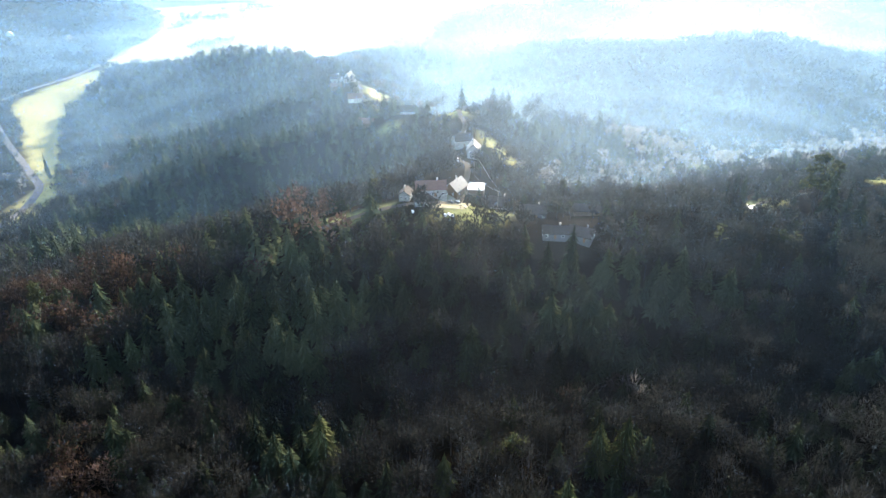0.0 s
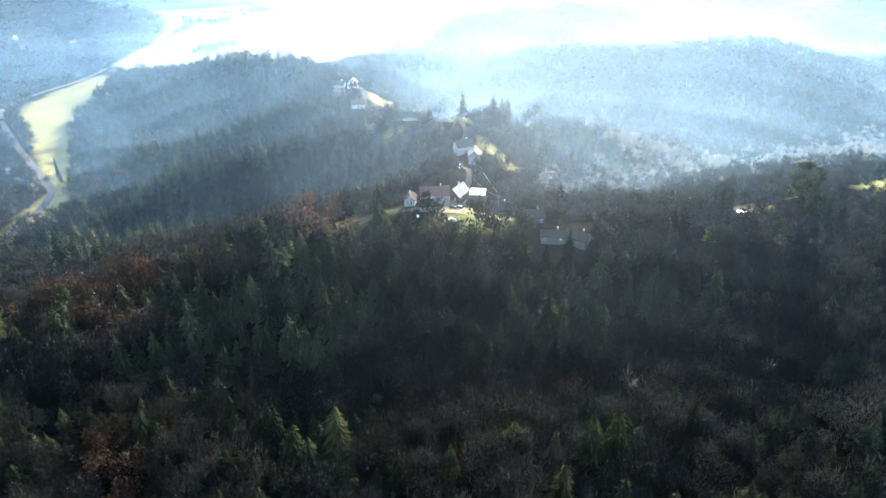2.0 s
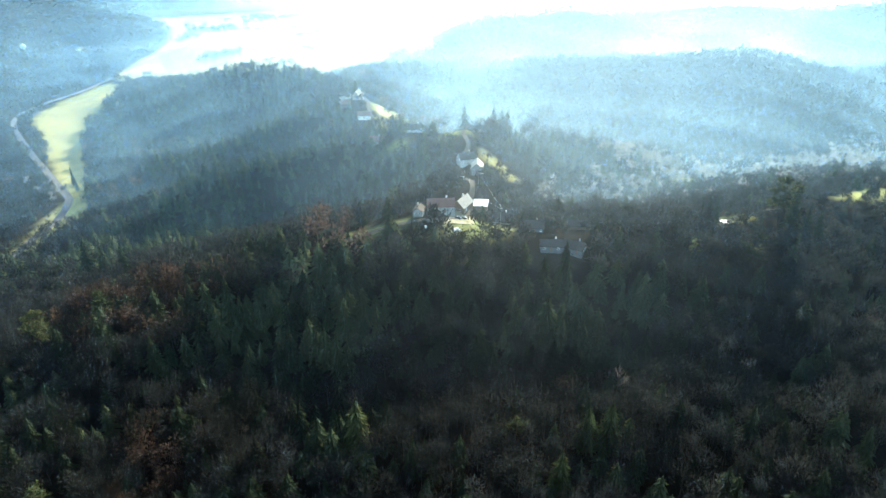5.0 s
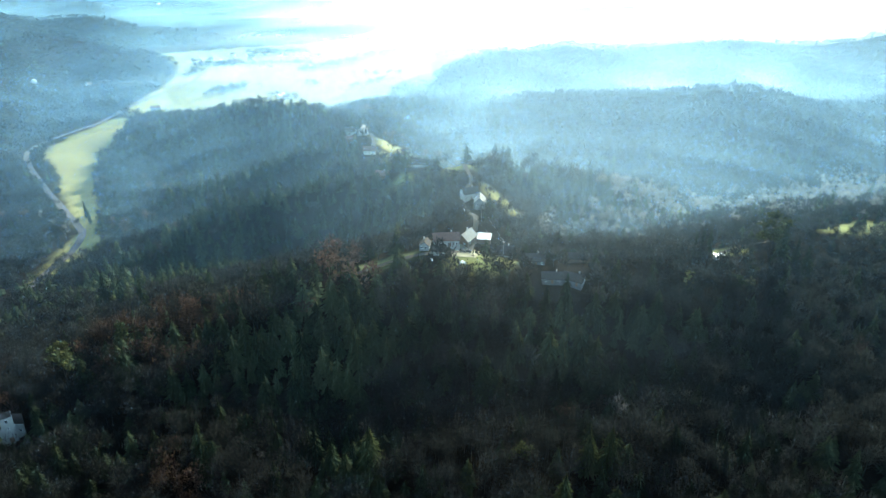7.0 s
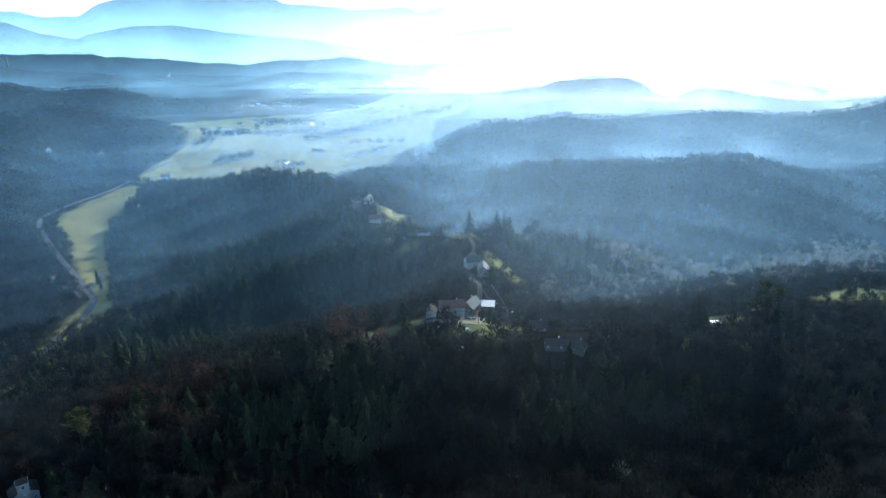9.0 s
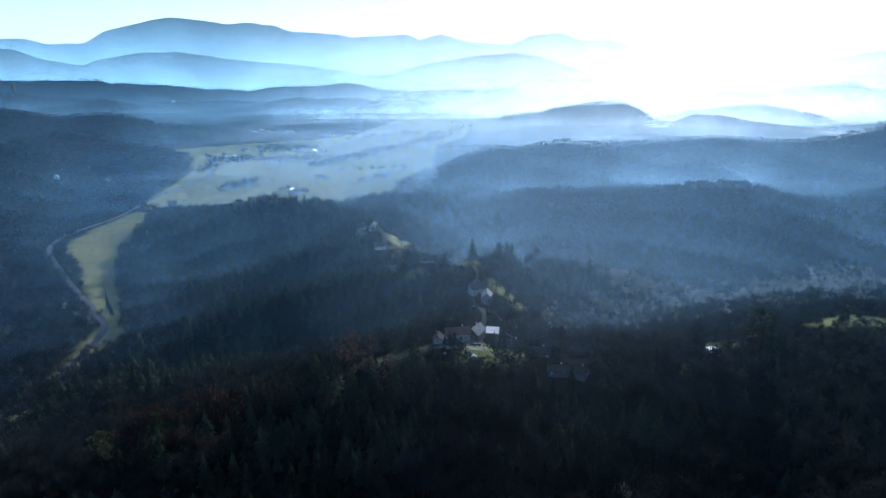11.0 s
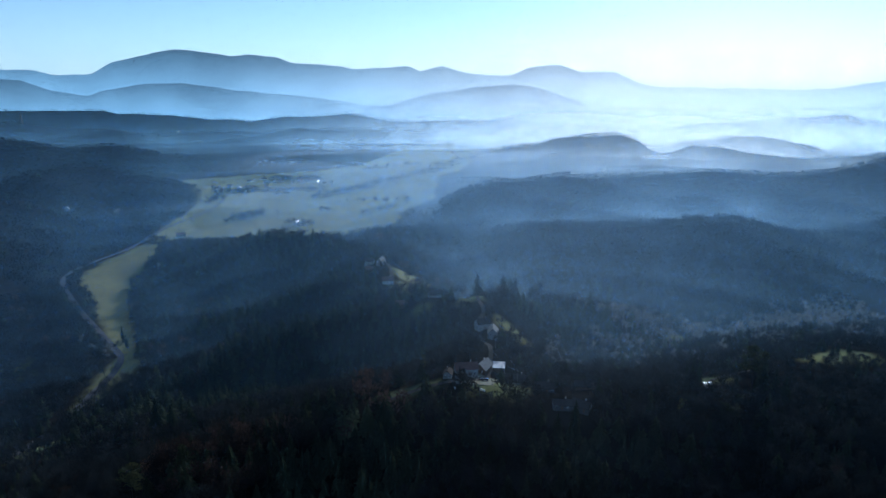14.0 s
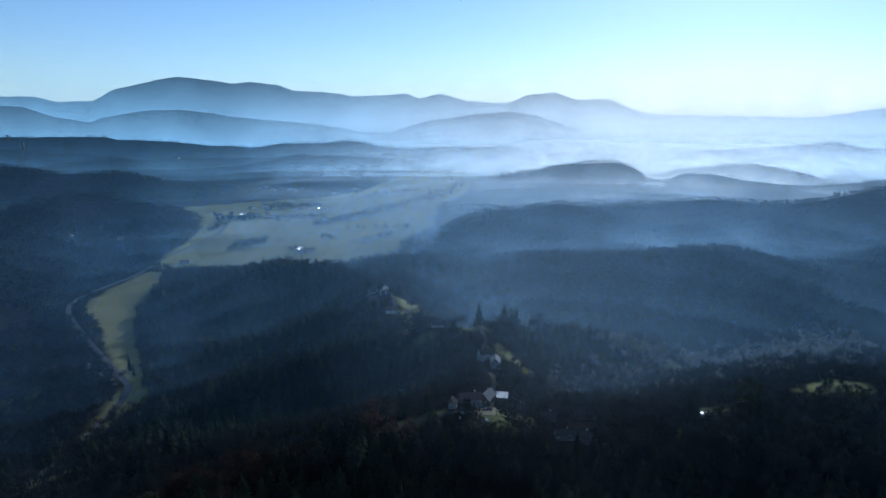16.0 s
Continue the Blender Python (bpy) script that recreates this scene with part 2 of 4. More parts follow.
def along(x, y, pts):
    """Distance to a line in plan, and the height along it."""
    best, height = np.full(np.shape(x), 1e9), np.zeros(np.shape(x))
    for (ax, ay, az), (bx, by, bz) in zip(pts[:-1], pts[1:]):
        dx, dy = bx - ax, by - ay
        u = np.clip(((x - ax) * dx + (y - ay) * dy) / (dx * dx + dy * dy), 0, 1)
        d = np.hypot(x - ax - u * dx, y - ay - u * dy)
        near = d < best
        best, height = np.where(near, d, best), np.where(near, az + u * (bz - az), height)
    return best, height


def land(x, y):
    x, y = np.asarray(x, float), np.asarray(y, float)
    total = np.zeros(np.broadcast(x, y).shape)
    for width, pts in RIDGES:
        d, z = along(x, y, pts)
        q = np.clip(d / width, 0, 1.6)
        up = np.maximum(z - BASE, 0) * np.clip(1 - 0.92 * q ** 1.35, 0, 1) ** 1.15
        total = np.maximum(total, up) + 0.12 * np.minimum(total, up)
    rough = value_noise(x, y, 90, 1) * (9 + 8 * np.clip((y - 950) / 200, 0, 1)) + value_noise(x, y, 38, 2) * 4 + value_noise(x, y, 210, 6) * 24 * np.clip((y - 950) / 200, 0, 1)
    return BASE + total + rough * np.clip(total / 25, 0, 1) + value_noise(x, y, 300, 3) * 3


def at(x, y):
    return float(land(np.array([x]), np.array([y]))[0])


def inside(x, y, poly):
    r, n = np.zeros(np.shape(x), bool), len(poly)
    for i in range(n):
        (x1, y1), (x2, y2) = poly[i], poly[i - 1]
        r ^= ((y1 > y) != (y2 > y)) & (x < (x2 - x1) * (y - y1) / (y2 - y1 + 1e-9) + x1)
    return r


DRY = [
    [(-345, 500), (-420, 600), (-480, 690), (-562, 805), (-575, 900), (-565, 1030), (-530, 1020), (-491, 918), (-456, 750), (-412, 650), (-362, 560), (-330, 500)],
    [(-575, 1078), (-593, 1229), (-613, 1438), (-667, 1587), (-761, 1744), (-860, 1865), (-671, 2000), (-450, 2122), (-311, 2296), (-219, 2849), (-6, 3631), (305, 4254), (422, 3916), (180, 2933), (60, 2151), (-20, 1966), (-33, 1536), (-103, 1358), (-111, 1178), (-256, 1075), (-518, 1031)],
    [(28, 412), (32, 440), (50, 428), (64, 408), (50, 394)],
    [(-74, 560), (-66, 600), (-50, 590), (-46, 556)],
    [(-84, 632), (-60, 655), (-34, 668), (-36, 640), (-60, 604), (-72, 606)],
    [(217, 527), (231, 542), (245, 519), (231, 508)],
    [(-350, 400), (-330, 420), (-322, 500), (-362, 520)],
]
GREEN = [
    [(-48, 470), (-36, 482), (-28, 470), (-40, 460)],
    [(-4, 462), (0, 482), (26, 484), (24, 466)],
    [(-2, 262), (-4, 284), (22, 290), (36, 276), (24, 258)],
    [(-60, 268), (-58, 277), (-24, 283), (-22, 272)],
    [(152, 276), (154, 289), (178, 297), (177, 285)],
    [(241, 317), (262, 345), (290, 366), (312, 366), (326, 346), (289, 333), (261, 319)],
    [(-330, 290), (-316, 300), (-320, 345), (-335, 340)],
    [(56, 510), (60, 522), (118, 534), (128, 526), (82, 514)],
]
TOWN_ROAD = [(-334, 295), (-341, 355), (-345, 428), (-353, 505), (-405, 574), (-485, 669), (-568, 777), (-592, 835), (-590, 900), (-576, 975), (-574, 1047), (-578, 1180), (-560, 1400), (-590, 1700)]
HILL_ROAD = [(-62, 262), (-34, 274), (-8, 281), (8, 292), (13, 312), (17, 345), (12, 372), (10, 405), (18, 440), (4, 490), (-40, 520), (-70, 570), (-84, 640), (-96, 690), (-104, 702), (-100, 740), (-94, 780)]
LANE = [(154, 280), (170, 291), (188, 298), (206, 304)]


def smooth_line(pts, step=6.0):
    out = []
    p = [np.array(q, float) for q in pts]
    p = [2 * p[0] - p[1]] + p + [2 * p[-1] - p[-2]]
    for a, b, c, d in zip(p, p[1:], p[2:], p[3:]):
        n = max(2, int(np.linalg.norm(c - b) / step))
        for u in np.arange(n) / n:
            out.append(0.5 * (2 * b + (c - a) * u + (2 * a - 5 * b + 4 * c - d) * u * u + (3 * b - a - 3 * c + d) * u ** 3))
    out.append(p[-2])
    return np.array(out)


ROADS = [(smooth_line(TOWN_ROAD), 7.0, "road_valley", ASPHALT), (smooth_line(HILL_ROAD, 3.0), 3.6, "road_hill", GRAVEL), (smooth_line(LANE, 4.0), 2.0, "lane", GRAVEL)]


def soft_mask(x, y, polys):
    """Share of the points round a place that lie in one of the fields."""
    m = np.zeros(np.shape(x))
    wob = value_noise(x, y, 25, 9) * 14, value_noise(x, y, 25, 10) * 14
    for ox, oy in ((0, 0), (4, 2), (-3, 4), (2, -4), (-4, -2)):
        hit = np.zeros(np.shape(x), bool)
        for p in polys:
            hit |= inside(x + ox + wob[0] * 0.6, y + oy + wob[1] * 0.6, p)
        m += hit / 5
    return m


# ---- meshes from arrays ----
def mesh_from(name, verts, faces, mats, tone=None, smooth=False):
    """A mesh from arrays of corners and of triangles or quads."""
    me = bpy.data.meshes.new(name)
    k = faces.shape[1]
    me.vertices.add(len(verts))
    me.vertices.foreach_set("co", np.ascontiguousarray(verts, np.float32).ravel())
    me.loops.add(faces.size)
    me.loops.foreach_set("vertex_index", np.ascontiguousarray(faces, np.int32).ravel())
    me.polygons.add(len(faces))
    me.polygons.foreach_set("loop_start", np.arange(0, faces.size, k, dtype=np.int32))
    me.polygons.foreach_set("loop_total", np.full(len(faces), k, np.int32))
    if smooth:
        me.polygons.foreach_set("use_smooth", np.ones(len(faces), bool))
    for m in mats if isinstance(mats, (list, tuple)) else [mats]:
        me.materials.append(m)
    me.update(calc_edges=True)
    if tone is not None:
        me.attributes.new("tone", "FLOAT", "POINT").data.foreach_set("value", np.ascontiguousarray(tone, np.float32))
    return me


def part(name, bm, mat, parent, label=""):
    me = bpy.data.meshes.new(name)
    bm.to_mesh(me)
    bm.free()
    me.materials.append(mat)
    ob = new(name, me)
    ob.parent = parent
    if label:
        tagged(ob, label)
    return ob


def steps(spans):
    out = [spans[0][0]]
    for lo, hi, n in spans:
        out += list(np.linspace(lo, hi, n + 1)[1:])
    return np.array(out)


# ---- ground ----
GX = steps([(-3600, -1500, 42), (-1500, -640, 36), (-640, 460, 184), (460, 1500, 42), (1500, 3600, 42)])
GY = steps([(-700, 60, 24), (60, 740, 114), (740, 1300, 48), (1300, 4620, 84)])
gx, gy = np.meshgrid(GX, GY)
gz = land(gx, gy)
nx, ny = len(GX), len(GY)
i = np.arange(nx * ny).reshape(ny, nx)
quads = np.stack([i[:-1, :-1], i[:-1, 1:], i[1:, 1:], i[1:, :-1]], -1).reshape(-1, 4)
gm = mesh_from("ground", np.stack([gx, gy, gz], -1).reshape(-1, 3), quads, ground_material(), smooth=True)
for key, polys in (("dry", DRY), ("green", GREEN)):
    gm.attributes.new(key, "FLOAT", "POINT").data.foreach_set("value", soft_mask(gx, gy, polys).astype(np.float32).ravel())
ground = tagged(new("ground", gm), "leaf-covered hill slopes with dry winter meadows in the valley", "ground", kind="structure")


def strip(line, width, lift):
    d = np.gradient(line, axis=0)
    n = np.stack([-d[:, 1], d[:, 0]], 1) / np.linalg.norm(d, axis=1)[:, None]
    rows = []
    for off in (-0.5, -0.25, 0, 0.25, 0.5):
        p = line + n * off * width
        rows.append(np.column_stack([p, land(p[:, 0], p[:, 1]) + lift]))
    v = np.stack(rows, 1)
    v[:, :, 2] = v[:, :, 2].max(1, keepdims=True)
    k = np.arange(v.shape[0] * 5).reshape(-1, 5)
    f = np.stack([k[:-1, :-1], k[1:, :-1], k[1:, 1:], k[:-1, 1:]], -1).reshape(-1, 4)
    return v.reshape(-1, 3), f[:, ::-1]


for line, width, name, mat in ROADS:
    v, f = strip(line, width, 0.35)
    tagged(new(name, mesh_from(name, v, f, mat)), "worn pale road winding past the fields" if name == "road_valley" else "narrow paved lane along the wooded ridge", "road", kind="structure")


# ---- trees ----
def trunk_tris(r0, r1, h, sides=5, bend=0.0):
    out = []
    for a in range(sides):
        t0, t1 = 2 * math.pi * a / sides, 2 * math.pi * (a + 1) / sides
        p = [(r0 * math.cos(t), r0 * math.sin(t), -1.5) for t in (t0, t1)]
        q = [(r1 * math.cos(t) + bend, r1 * math.sin(t), h) for t in (t0, t1)]
        out += [(p[0], p[1], q[1]), (p[0], q[1], q[0])]
    return np.array(out)


def spruce_tris(g, h=18.0, levels=11, arms=8, fold=True, slim=1.0):
    """Whorls of drooping boughs that shorten towards the tip."""
    out = []
    for lv in range(levels):
        u = lv / (levels - 1)
        z = h * (0.13 + 0.83 * u)
        reach = h * (0.25 * (1 - u) ** 0.68 + 0.008) * g.uniform(0.82, 1.12)
        n = max(4, int(round(arms * (1 - 0.45 * u))))
        for k in range(n):
            a = 2 * math.pi * (k + g.uniform(-0.35, 0.35)) / n + lv * 0.7
            r = reach * g.uniform(0.45, 1.22)
            w = (r * g.uniform(0.20, 0.34) + h * 0.006) * slim
            drop = r * g.uniform(0.12, 0.50)
            rise = h * 0.045
            c, s = math.cos(a), math.sin(a)
            root = np.array((0, 0, z + rise))
            tip = np.array((r * c, r * s, z - drop + g.uniform(-0.2, 0.2)))
            mid = root * 0.45 + tip * 0.55 + np.array((0, 0, r * 0.10))
            side = np.array((-s, c, 0)) * w
            if fold:
                out += [(root, mid + side, tip), (root, tip, mid - side)]
                tuft = tip * g.uniform(0.72, 0.95) + root * 0.05
                out.append((tuft + g.normal(0, 0.16, 3) * (0.6 + r * 0.25), tuft + g.normal(0, 0.24, 3) * (0.6 + r * 0.25), tuft + g.normal(0, 0.24, 3) * (0.6 + r * 0.25) + np.array((0, 0, 0.25))))
            else:
                out.append((root, tip + side, tip - side - np.array((0, 0, w * 0.4))))
    top = h * 0.94
    for a in (0.3, 2.4, 4.5):
        out.append(((0.02 * h * math.cos(a), 0.02 * h * math.sin(a), top - 0.04 * h), (0.02 * h * math.cos(a + 1.6), 0.02 * h * math.sin(a + 1.6), top - 0.04 * h), (0, 0, h * 1.02)))
    return np.array([[tuple(p) for p in t] for t in out])


def crown_tris(g, n, h=16.0, spread=4.2, lo=0.34, width=0.2, length=2.0, lumps=7):
    """A rounded, uneven crown of fine twigs that fan out and up from the limbs."""
    lump = [(g.normal(0, spread * 0.42), g.normal(0, spread * 0.42), h * g.uniform(lo + 0.12, 0.86)) for _ in range(lumps)]
    out = []
    for k in range(n):
        c = np.array(lump[k % lumps])
        d = g.normal(0, 1, 3)
        d /= np.linalg.norm(d)
        p = c + d * spread * g.uniform(0.25, 0.62) * np.array((1, 1, 0.9))
        way = d * 0.8 + np.array((0, 0, 0.75)) + g.normal(0, 0.3, 3)
        way /= np.linalg.norm(way)
        side = np.cross(way, g.normal(0, 1, 3))
        side /= np.linalg.norm(side) + 1e-6
        ln_, w = length * g.uniform(0.6, 1.3), width * g.uniform(0.6, 1.4)
        out.append((p - way * ln_ * 0.4 + side * w, p - way * ln_ * 0.4 - side * w, p + way * ln_ * 0.6))
    return np.array([[tuple(p) for p in t] for t in out])


def limb_tris(g, h=16.0, spread=4.2, n=7, r=0.13):
    out = []
    for k in range(n):
        a = 2 * math.pi * k / n + g.uniform(-0.4, 0.4)
        z0 = h * g.uniform(0.28, 0.6)
        p = np.array((0, 0, z0))
        q = np.array((math.cos(a) * spread * g.uniform(0.5, 0.9), math.sin(a) * spread * g.uniform(0.5, 0.9), z0 + h * g.uniform(0.18, 0.34)))
        side = np.array((-math.sin(a), math.cos(a), 0)) * r
        up = np.array((0, 0, r))
        out += [(p - side, p + side, q), (p - up, p + up, q)]
    return np.array([[tuple(v) for v in t] for t in out])


def pine_tris(g, n, h=18.0, spread=3.4, size=0.9):
    """Flat tufts of needles on the upper half of a tall bole."""
    out = []
    tufts = [(0, 0, h * 0.97)] + [(g.normal(0, spread * 0.6), g.normal(0, spread * 0.6), h * g.uniform(0.48, 0.93)) for _ in range(11)]
    for k in range(n):
        c = np.array(tufts[k % 12])
        p = c + g.normal(0, 1, 3) * np.array((0.95, 0.95, 0.5)) * spread * 0.24
        a, b = g.normal(0, size, 3), g.normal(0, size, 3)
        a[2] *= 0.6
        b[2] *= 0.6
        out.append((p, p + a, p + b))
    return np.array([[tuple(v) for v in t] for t in out])


g = np.random.default_rng(3)
# fine, middle and coarse patterns of each kind: bark triangles and foliage triangles
BARKS = {"spruce": trunk_tris(0.22, 0.04, 16), "bare": trunk_tris(0.24, 0.07, 11), "rust": trunk_tris(0.24, 0.07, 11), "pine": trunk_tris(0.24, 0.10, 17), "pale": trunk_tris(0.2, 0.05, 10)}
FINE = {"spruce": [spruce_tris(g, levels=16, arms=13, slim=0.7) for _ in range(6)],
        "bare": [np.concatenate([limb_tris(g, 17, 6.5), crown_tris(g, 740, width=0.095, length=1.8, h=g.uniform(15, 19), spread=g.uniform(5.2, 7.2), lumps=11)]) for _ in range(8)],
        "rust": [np.concatenate([limb_tris(g, 17, 5.5), crown_tris(g, 560, width=0.26, length=1.1, h=g.uniform(15, 18.5), spread=g.uniform(5.4, 7.0), lo=0.22, lumps=10)]) for _ in range(5)],
        "pine": [pine_tris(g, 1000, size=0.66, spread=3.8) for _ in range(4)],
        "pale": [crown_tris(g, 260, width=0.14, length=1.8, h=13, spread=3.4) for _ in range(3)]}
MIDDLE = {"spruce": [spruce_tris(g, levels=11, arms=9, fold=False) for _ in range(6)],
          "bare": [crown_tris(g, 155, width=0.33, length=2.3, h=g.uniform(13.5, 17.5), spread=g.uniform(4.9, 6.4), lumps=8) for _ in range(8)],
          "rust": [crown_tris(g, 160, width=0.46, length=1.7, h=g.uniform(13.5, 17), spread=g.uniform(5.0, 6.4), lo=0.25, lumps=8) for _ in range(4)],
          "pine": [pine_tris(g, 90, size=1.1) for _ in range(3)],
          "pale": [crown_tris(g, 150, width=0.17, length=2.0, h=13, spread=3.6) for _ in range(3)]}
COARSE = {"spruce": [spruce_tris(g, levels=5, arms=5, fold=False) for _ in range(4)],
          "bare": [crown_tris(g, 40, width=0.68, length=2.8, h=17, spread=5.8, lumps=7) for _ in range(6)],
          "rust": [crown_tris(g, 38, width=0.9, length=2.6, h=16, spread=5.4, lumps=6) for _ in range(3)],
          "pine": [pine_tris(g, 30, size=2.0) for _ in range(3)],
          "pale": [crown_tris(g, 34, width=0.6, length=2.6, h=12, spread=4.0, lumps=5) for _ in range(3)]}
LEAF = {"spruce": NEEDLES, "bare": TWIGS, "rust": RUST, "pine": PINE, "pale": PALE}


def clear_of(x, y):
    """Where trees may stand: off the fields, the roads and the yards."""
    ok = (soft_mask(x, y, DRY) < 0.35) & (soft_mask(x, y, GREEN) < 0.35)
    for line, width, _, _ in ROADS:
        far = np.full(np.shape(x), 1e9)
        for px, py in line[::2]:
            far = np.minimum(far, (x - px) ** 2 + (y - py) ** 2)
        ok &= far > (width * 0.5 + (4.0 if width > 3 else 1.0)) ** 2
    for hx, hy, hr in YARDS:
        ok &= (x - hx) ** 2 + (y - hy) ** 2 > hr * hr
    return ok


YARDS = []


def near_line(x, y, pts, reach):
    d, _ = along(x, y, np.array([(a, b, 0) for a, b in pts], float))
    return np.clip(1 - d / reach, 0, 1)


def kinds_at(x, y, z):
    """The kind of tree that grows at each place, by stands."""
    n1, n2, n3 = value_noise(x, y, 70, 21), value_noise(x, y, 26, 22), rng.uniform(-0.5, 0.5, np.shape(x))
    conifer = 0.55 * n1 + 0.6 * n2 + 0.95 * n3
    conifer += 1.1 * near_line(x, y, [(-114, 490), (-150, 478), (-196, 472), (-222, 462), (-268, 428)], 24)
    conifer += 0.9 * near_line(x, y, [(-114, 590), (-160, 600), (-221, 575), (-273, 540)], 26)
    conifer += 0.75 * near_line(x, y, [(-180, 770), (-262, 800), (-350, 840)], 70)
    conifer += 0.42 * near_line(x, y, [(-95, 225), (-20, 215), (50, 225)], 80) + 0.34 * (y < 225) - 0.15 * (x > 95) * (y < 300) - 0.3 * near_line(x, y, [(-230, 190), (-130, 215)], 45)
    conifer += 1.15 * near_line(x, y, [(-50, 430), (-150, 410), (-260, 370)], 85) + 0.40 * near_line(x, y, [(-90, 560), (-170, 545), (-250, 505)], 45) + 0.5 * near_line(x, y, [(-150, 690), (-230, 740)], 70)
    conifer += 0.90 * near_line(x, y, [(-70, 950), (-10, 940), (50, 910)], 70)
    conifer += 1.1 * near_line(x, y, [(66, 478), (100, 490), (136, 504)], 30)
    conifer += 0.05 * near_line(x, y, [(80, 300), (260, 340), (420, 430)], 90)
    conifer += 0.6 * near_line(x, y, [(540, 770), (640, 778), (800, 800)], 45) + 0.5 * near_line(x, y, [(-60, 1240), (90, 1290)], 40)
    kind = np.where(conifer > 0.44, 0, 1)
    rust = value_noise(x, y, 55, 31) + 0.5 * n3 - 0.5 * near_line(x, y, [(60, 285), (260, 340), (420, 420)], 90) - 0.1 * (y > 300) - 0.25 * (x > 70) + 0.34 * near_line(x, y, [(-180, 205), (-90, 232)], 55)
    kind = np.where((kind == 1) & (rust > 0.33), 2, kind)
    kind = np.where((kind == 1) & (value_noise(x, y, 30, 41) + 0.5 * n3 > 0.47 + 0.2 * (x > 80) * (y > 240)), 3, kind)
    # where the paler, backlit-toned trees stand: valley, meadow edge and sunny spur sides
    pale_stands = 1.5 * near_line(x, y, [(130, 470), (180, 510), (300, 535), (420, 590), (560, 640)], 85) + 0.75 * near_line(x, y, [(90, 370), (200, 395), (320, 430), (460, 500)], 70) + 0.6 * near_line(x, y, [(-120, 500), (-190, 476), (-250, 440)], 22) + 0.6 * near_line(x, y, [(-120, 604), (-190, 560), (-250, 530)], 26) + 0.5 * near_line(x, y, [(-330, 440), (-390, 560), (-440, 690), (-480, 900)], 50)
    kind = np.where((kind == 1) & (pale_stands + n3 > 0.62), 4, kind)
    return kind


NAMES = ["spruce", "bare", "rust", "pine", "pale"]


def scatter(x0, x1, y0, y1, step, wedge=True, seed=1):
    q = np.random.default_rng(seed)
    xs, ys = np.meshgrid(np.arange(x0, x1, step), np.arange(y0, y1, step))
    x = (xs + q.uniform(-0.45, 0.45, xs.shape) * step).ravel()
    y = (ys + q.uniform(-0.45, 0.45, ys.shape) * step).ravel()
    if wedge:
        keep = np.abs(x + 15) < 0.74 * (y + 135) + 40
        x, y = x[keep], y[keep]
    z = land(x, y)
    return x, y, z


def forest(name, x, y, z, patterns, label, grow=1.0, seed=5, bark=True, squat=1.0):
    """Woods too many to count: each kind joined into one object."""
    q = np.random.default_rng(seed)
    kinds = kinds_at(x, y, z)
    if not bark:
        kinds = np.where(kinds == 4, 1, kinds)
    for k, kind in enumerate(NAMES):
        sel = np.flatnonzero(kinds == k)
        if not len(sel):
            continue
        vs, tones, which = [], [], q.integers(0, len(patterns[kind]), len(sel))
        for w, pattern in enumerate(patterns[kind]):
            mine = sel[which == w]
            if not len(mine):
                continue
            base = pattern.reshape(-1, 3)
            if bark and kind != "spruce":
                base = np.vstack([BARKS[kind][::2].reshape(-1, 3), base])
            s = grow * ((0.58 + 0.62 * q.uniform(0, 1, len(mine)) ** 1.5) if kind == "spruce" else q.uniform(0.72, 1.22, len(mine))) * (1.0 + 0.4 * value_noise(x[mine], y[mine], 120, 55))
            s = s * (1 - 0.35 * near_line(x[mine], y[mine], [(215, 305), (250, 325), (330, 360), (430, 420)], 70))
            a = q.uniform(0, 2 * math.pi, len(mine))
            broad = s * q.uniform(1.0, 1.45, len(mine)) if kind == "spruce" else s
            c, sn = np.cos(a) * broad, np.sin(a) * broad
            v = np.empty((len(mine), len(base), 3), np.float32)
            v[..., 0] = base[None, :, 0] * c[:, None] - base[None, :, 1] * sn[:, None] + x[mine][:, None]
            v[..., 1] = base[None, :, 0] * sn[:, None] + base[None, :, 1] * c[:, None] + y[mine][:, None]
            v[..., 2] = base[None, :, 2] * squat * (s * q.uniform(0.9, 1.12, len(mine)))[:, None] + z[mine][:, None] - 0.3
            if not bark:
                v[..., 2] -= 4.5 * squat * s[:, None]
            vs.append(v.reshape(-1, 3))
            tones.append(np.repeat(0.75 * q.uniform(0, 1, len(mine)) ** 1.5, len(base)))
        v = np.vstack(vs)
        f = np.arange(len(v), dtype=np.int32).reshape(-1, 3)
        me = mesh_from(name, v, f, LEAF[kind] if bark else NEEDLES if kind in ("spruce", "pine") else FARWOOD_SHADED, np.concatenate(tones))
        tagged(new(f"{kind}_{name}" if kind not in ("bare", "rust", "pale") else {"bare": "leafless", "rust": "beech", "pale": "birch"}[kind] + f"_{name}", me), label[k], "forest", kind="stuff")
WOOD_LABELS = ["dark green spruce forest on the hill slope", "leafless grey-brown winter forest on the slope", "rust-brown beeches keeping dry leaves in the wood", "yellow-green pines among bare winter trees", "pale frosted bare trees, toned as if backlit, in the valley"]

# ---- buildings ----
def box(bm, x0, x1, y0, y1, z0, z1):
    m = Matrix.Translation(((x0 + x1) / 2, (y0 + y1) / 2, (z0 + z1) / 2)) @ Matrix.Diagonal((x1 - x0, y1 - y0, z1 - z0, 1))
    bmesh.ops.create_cube(bm, size=1, matrix=m)


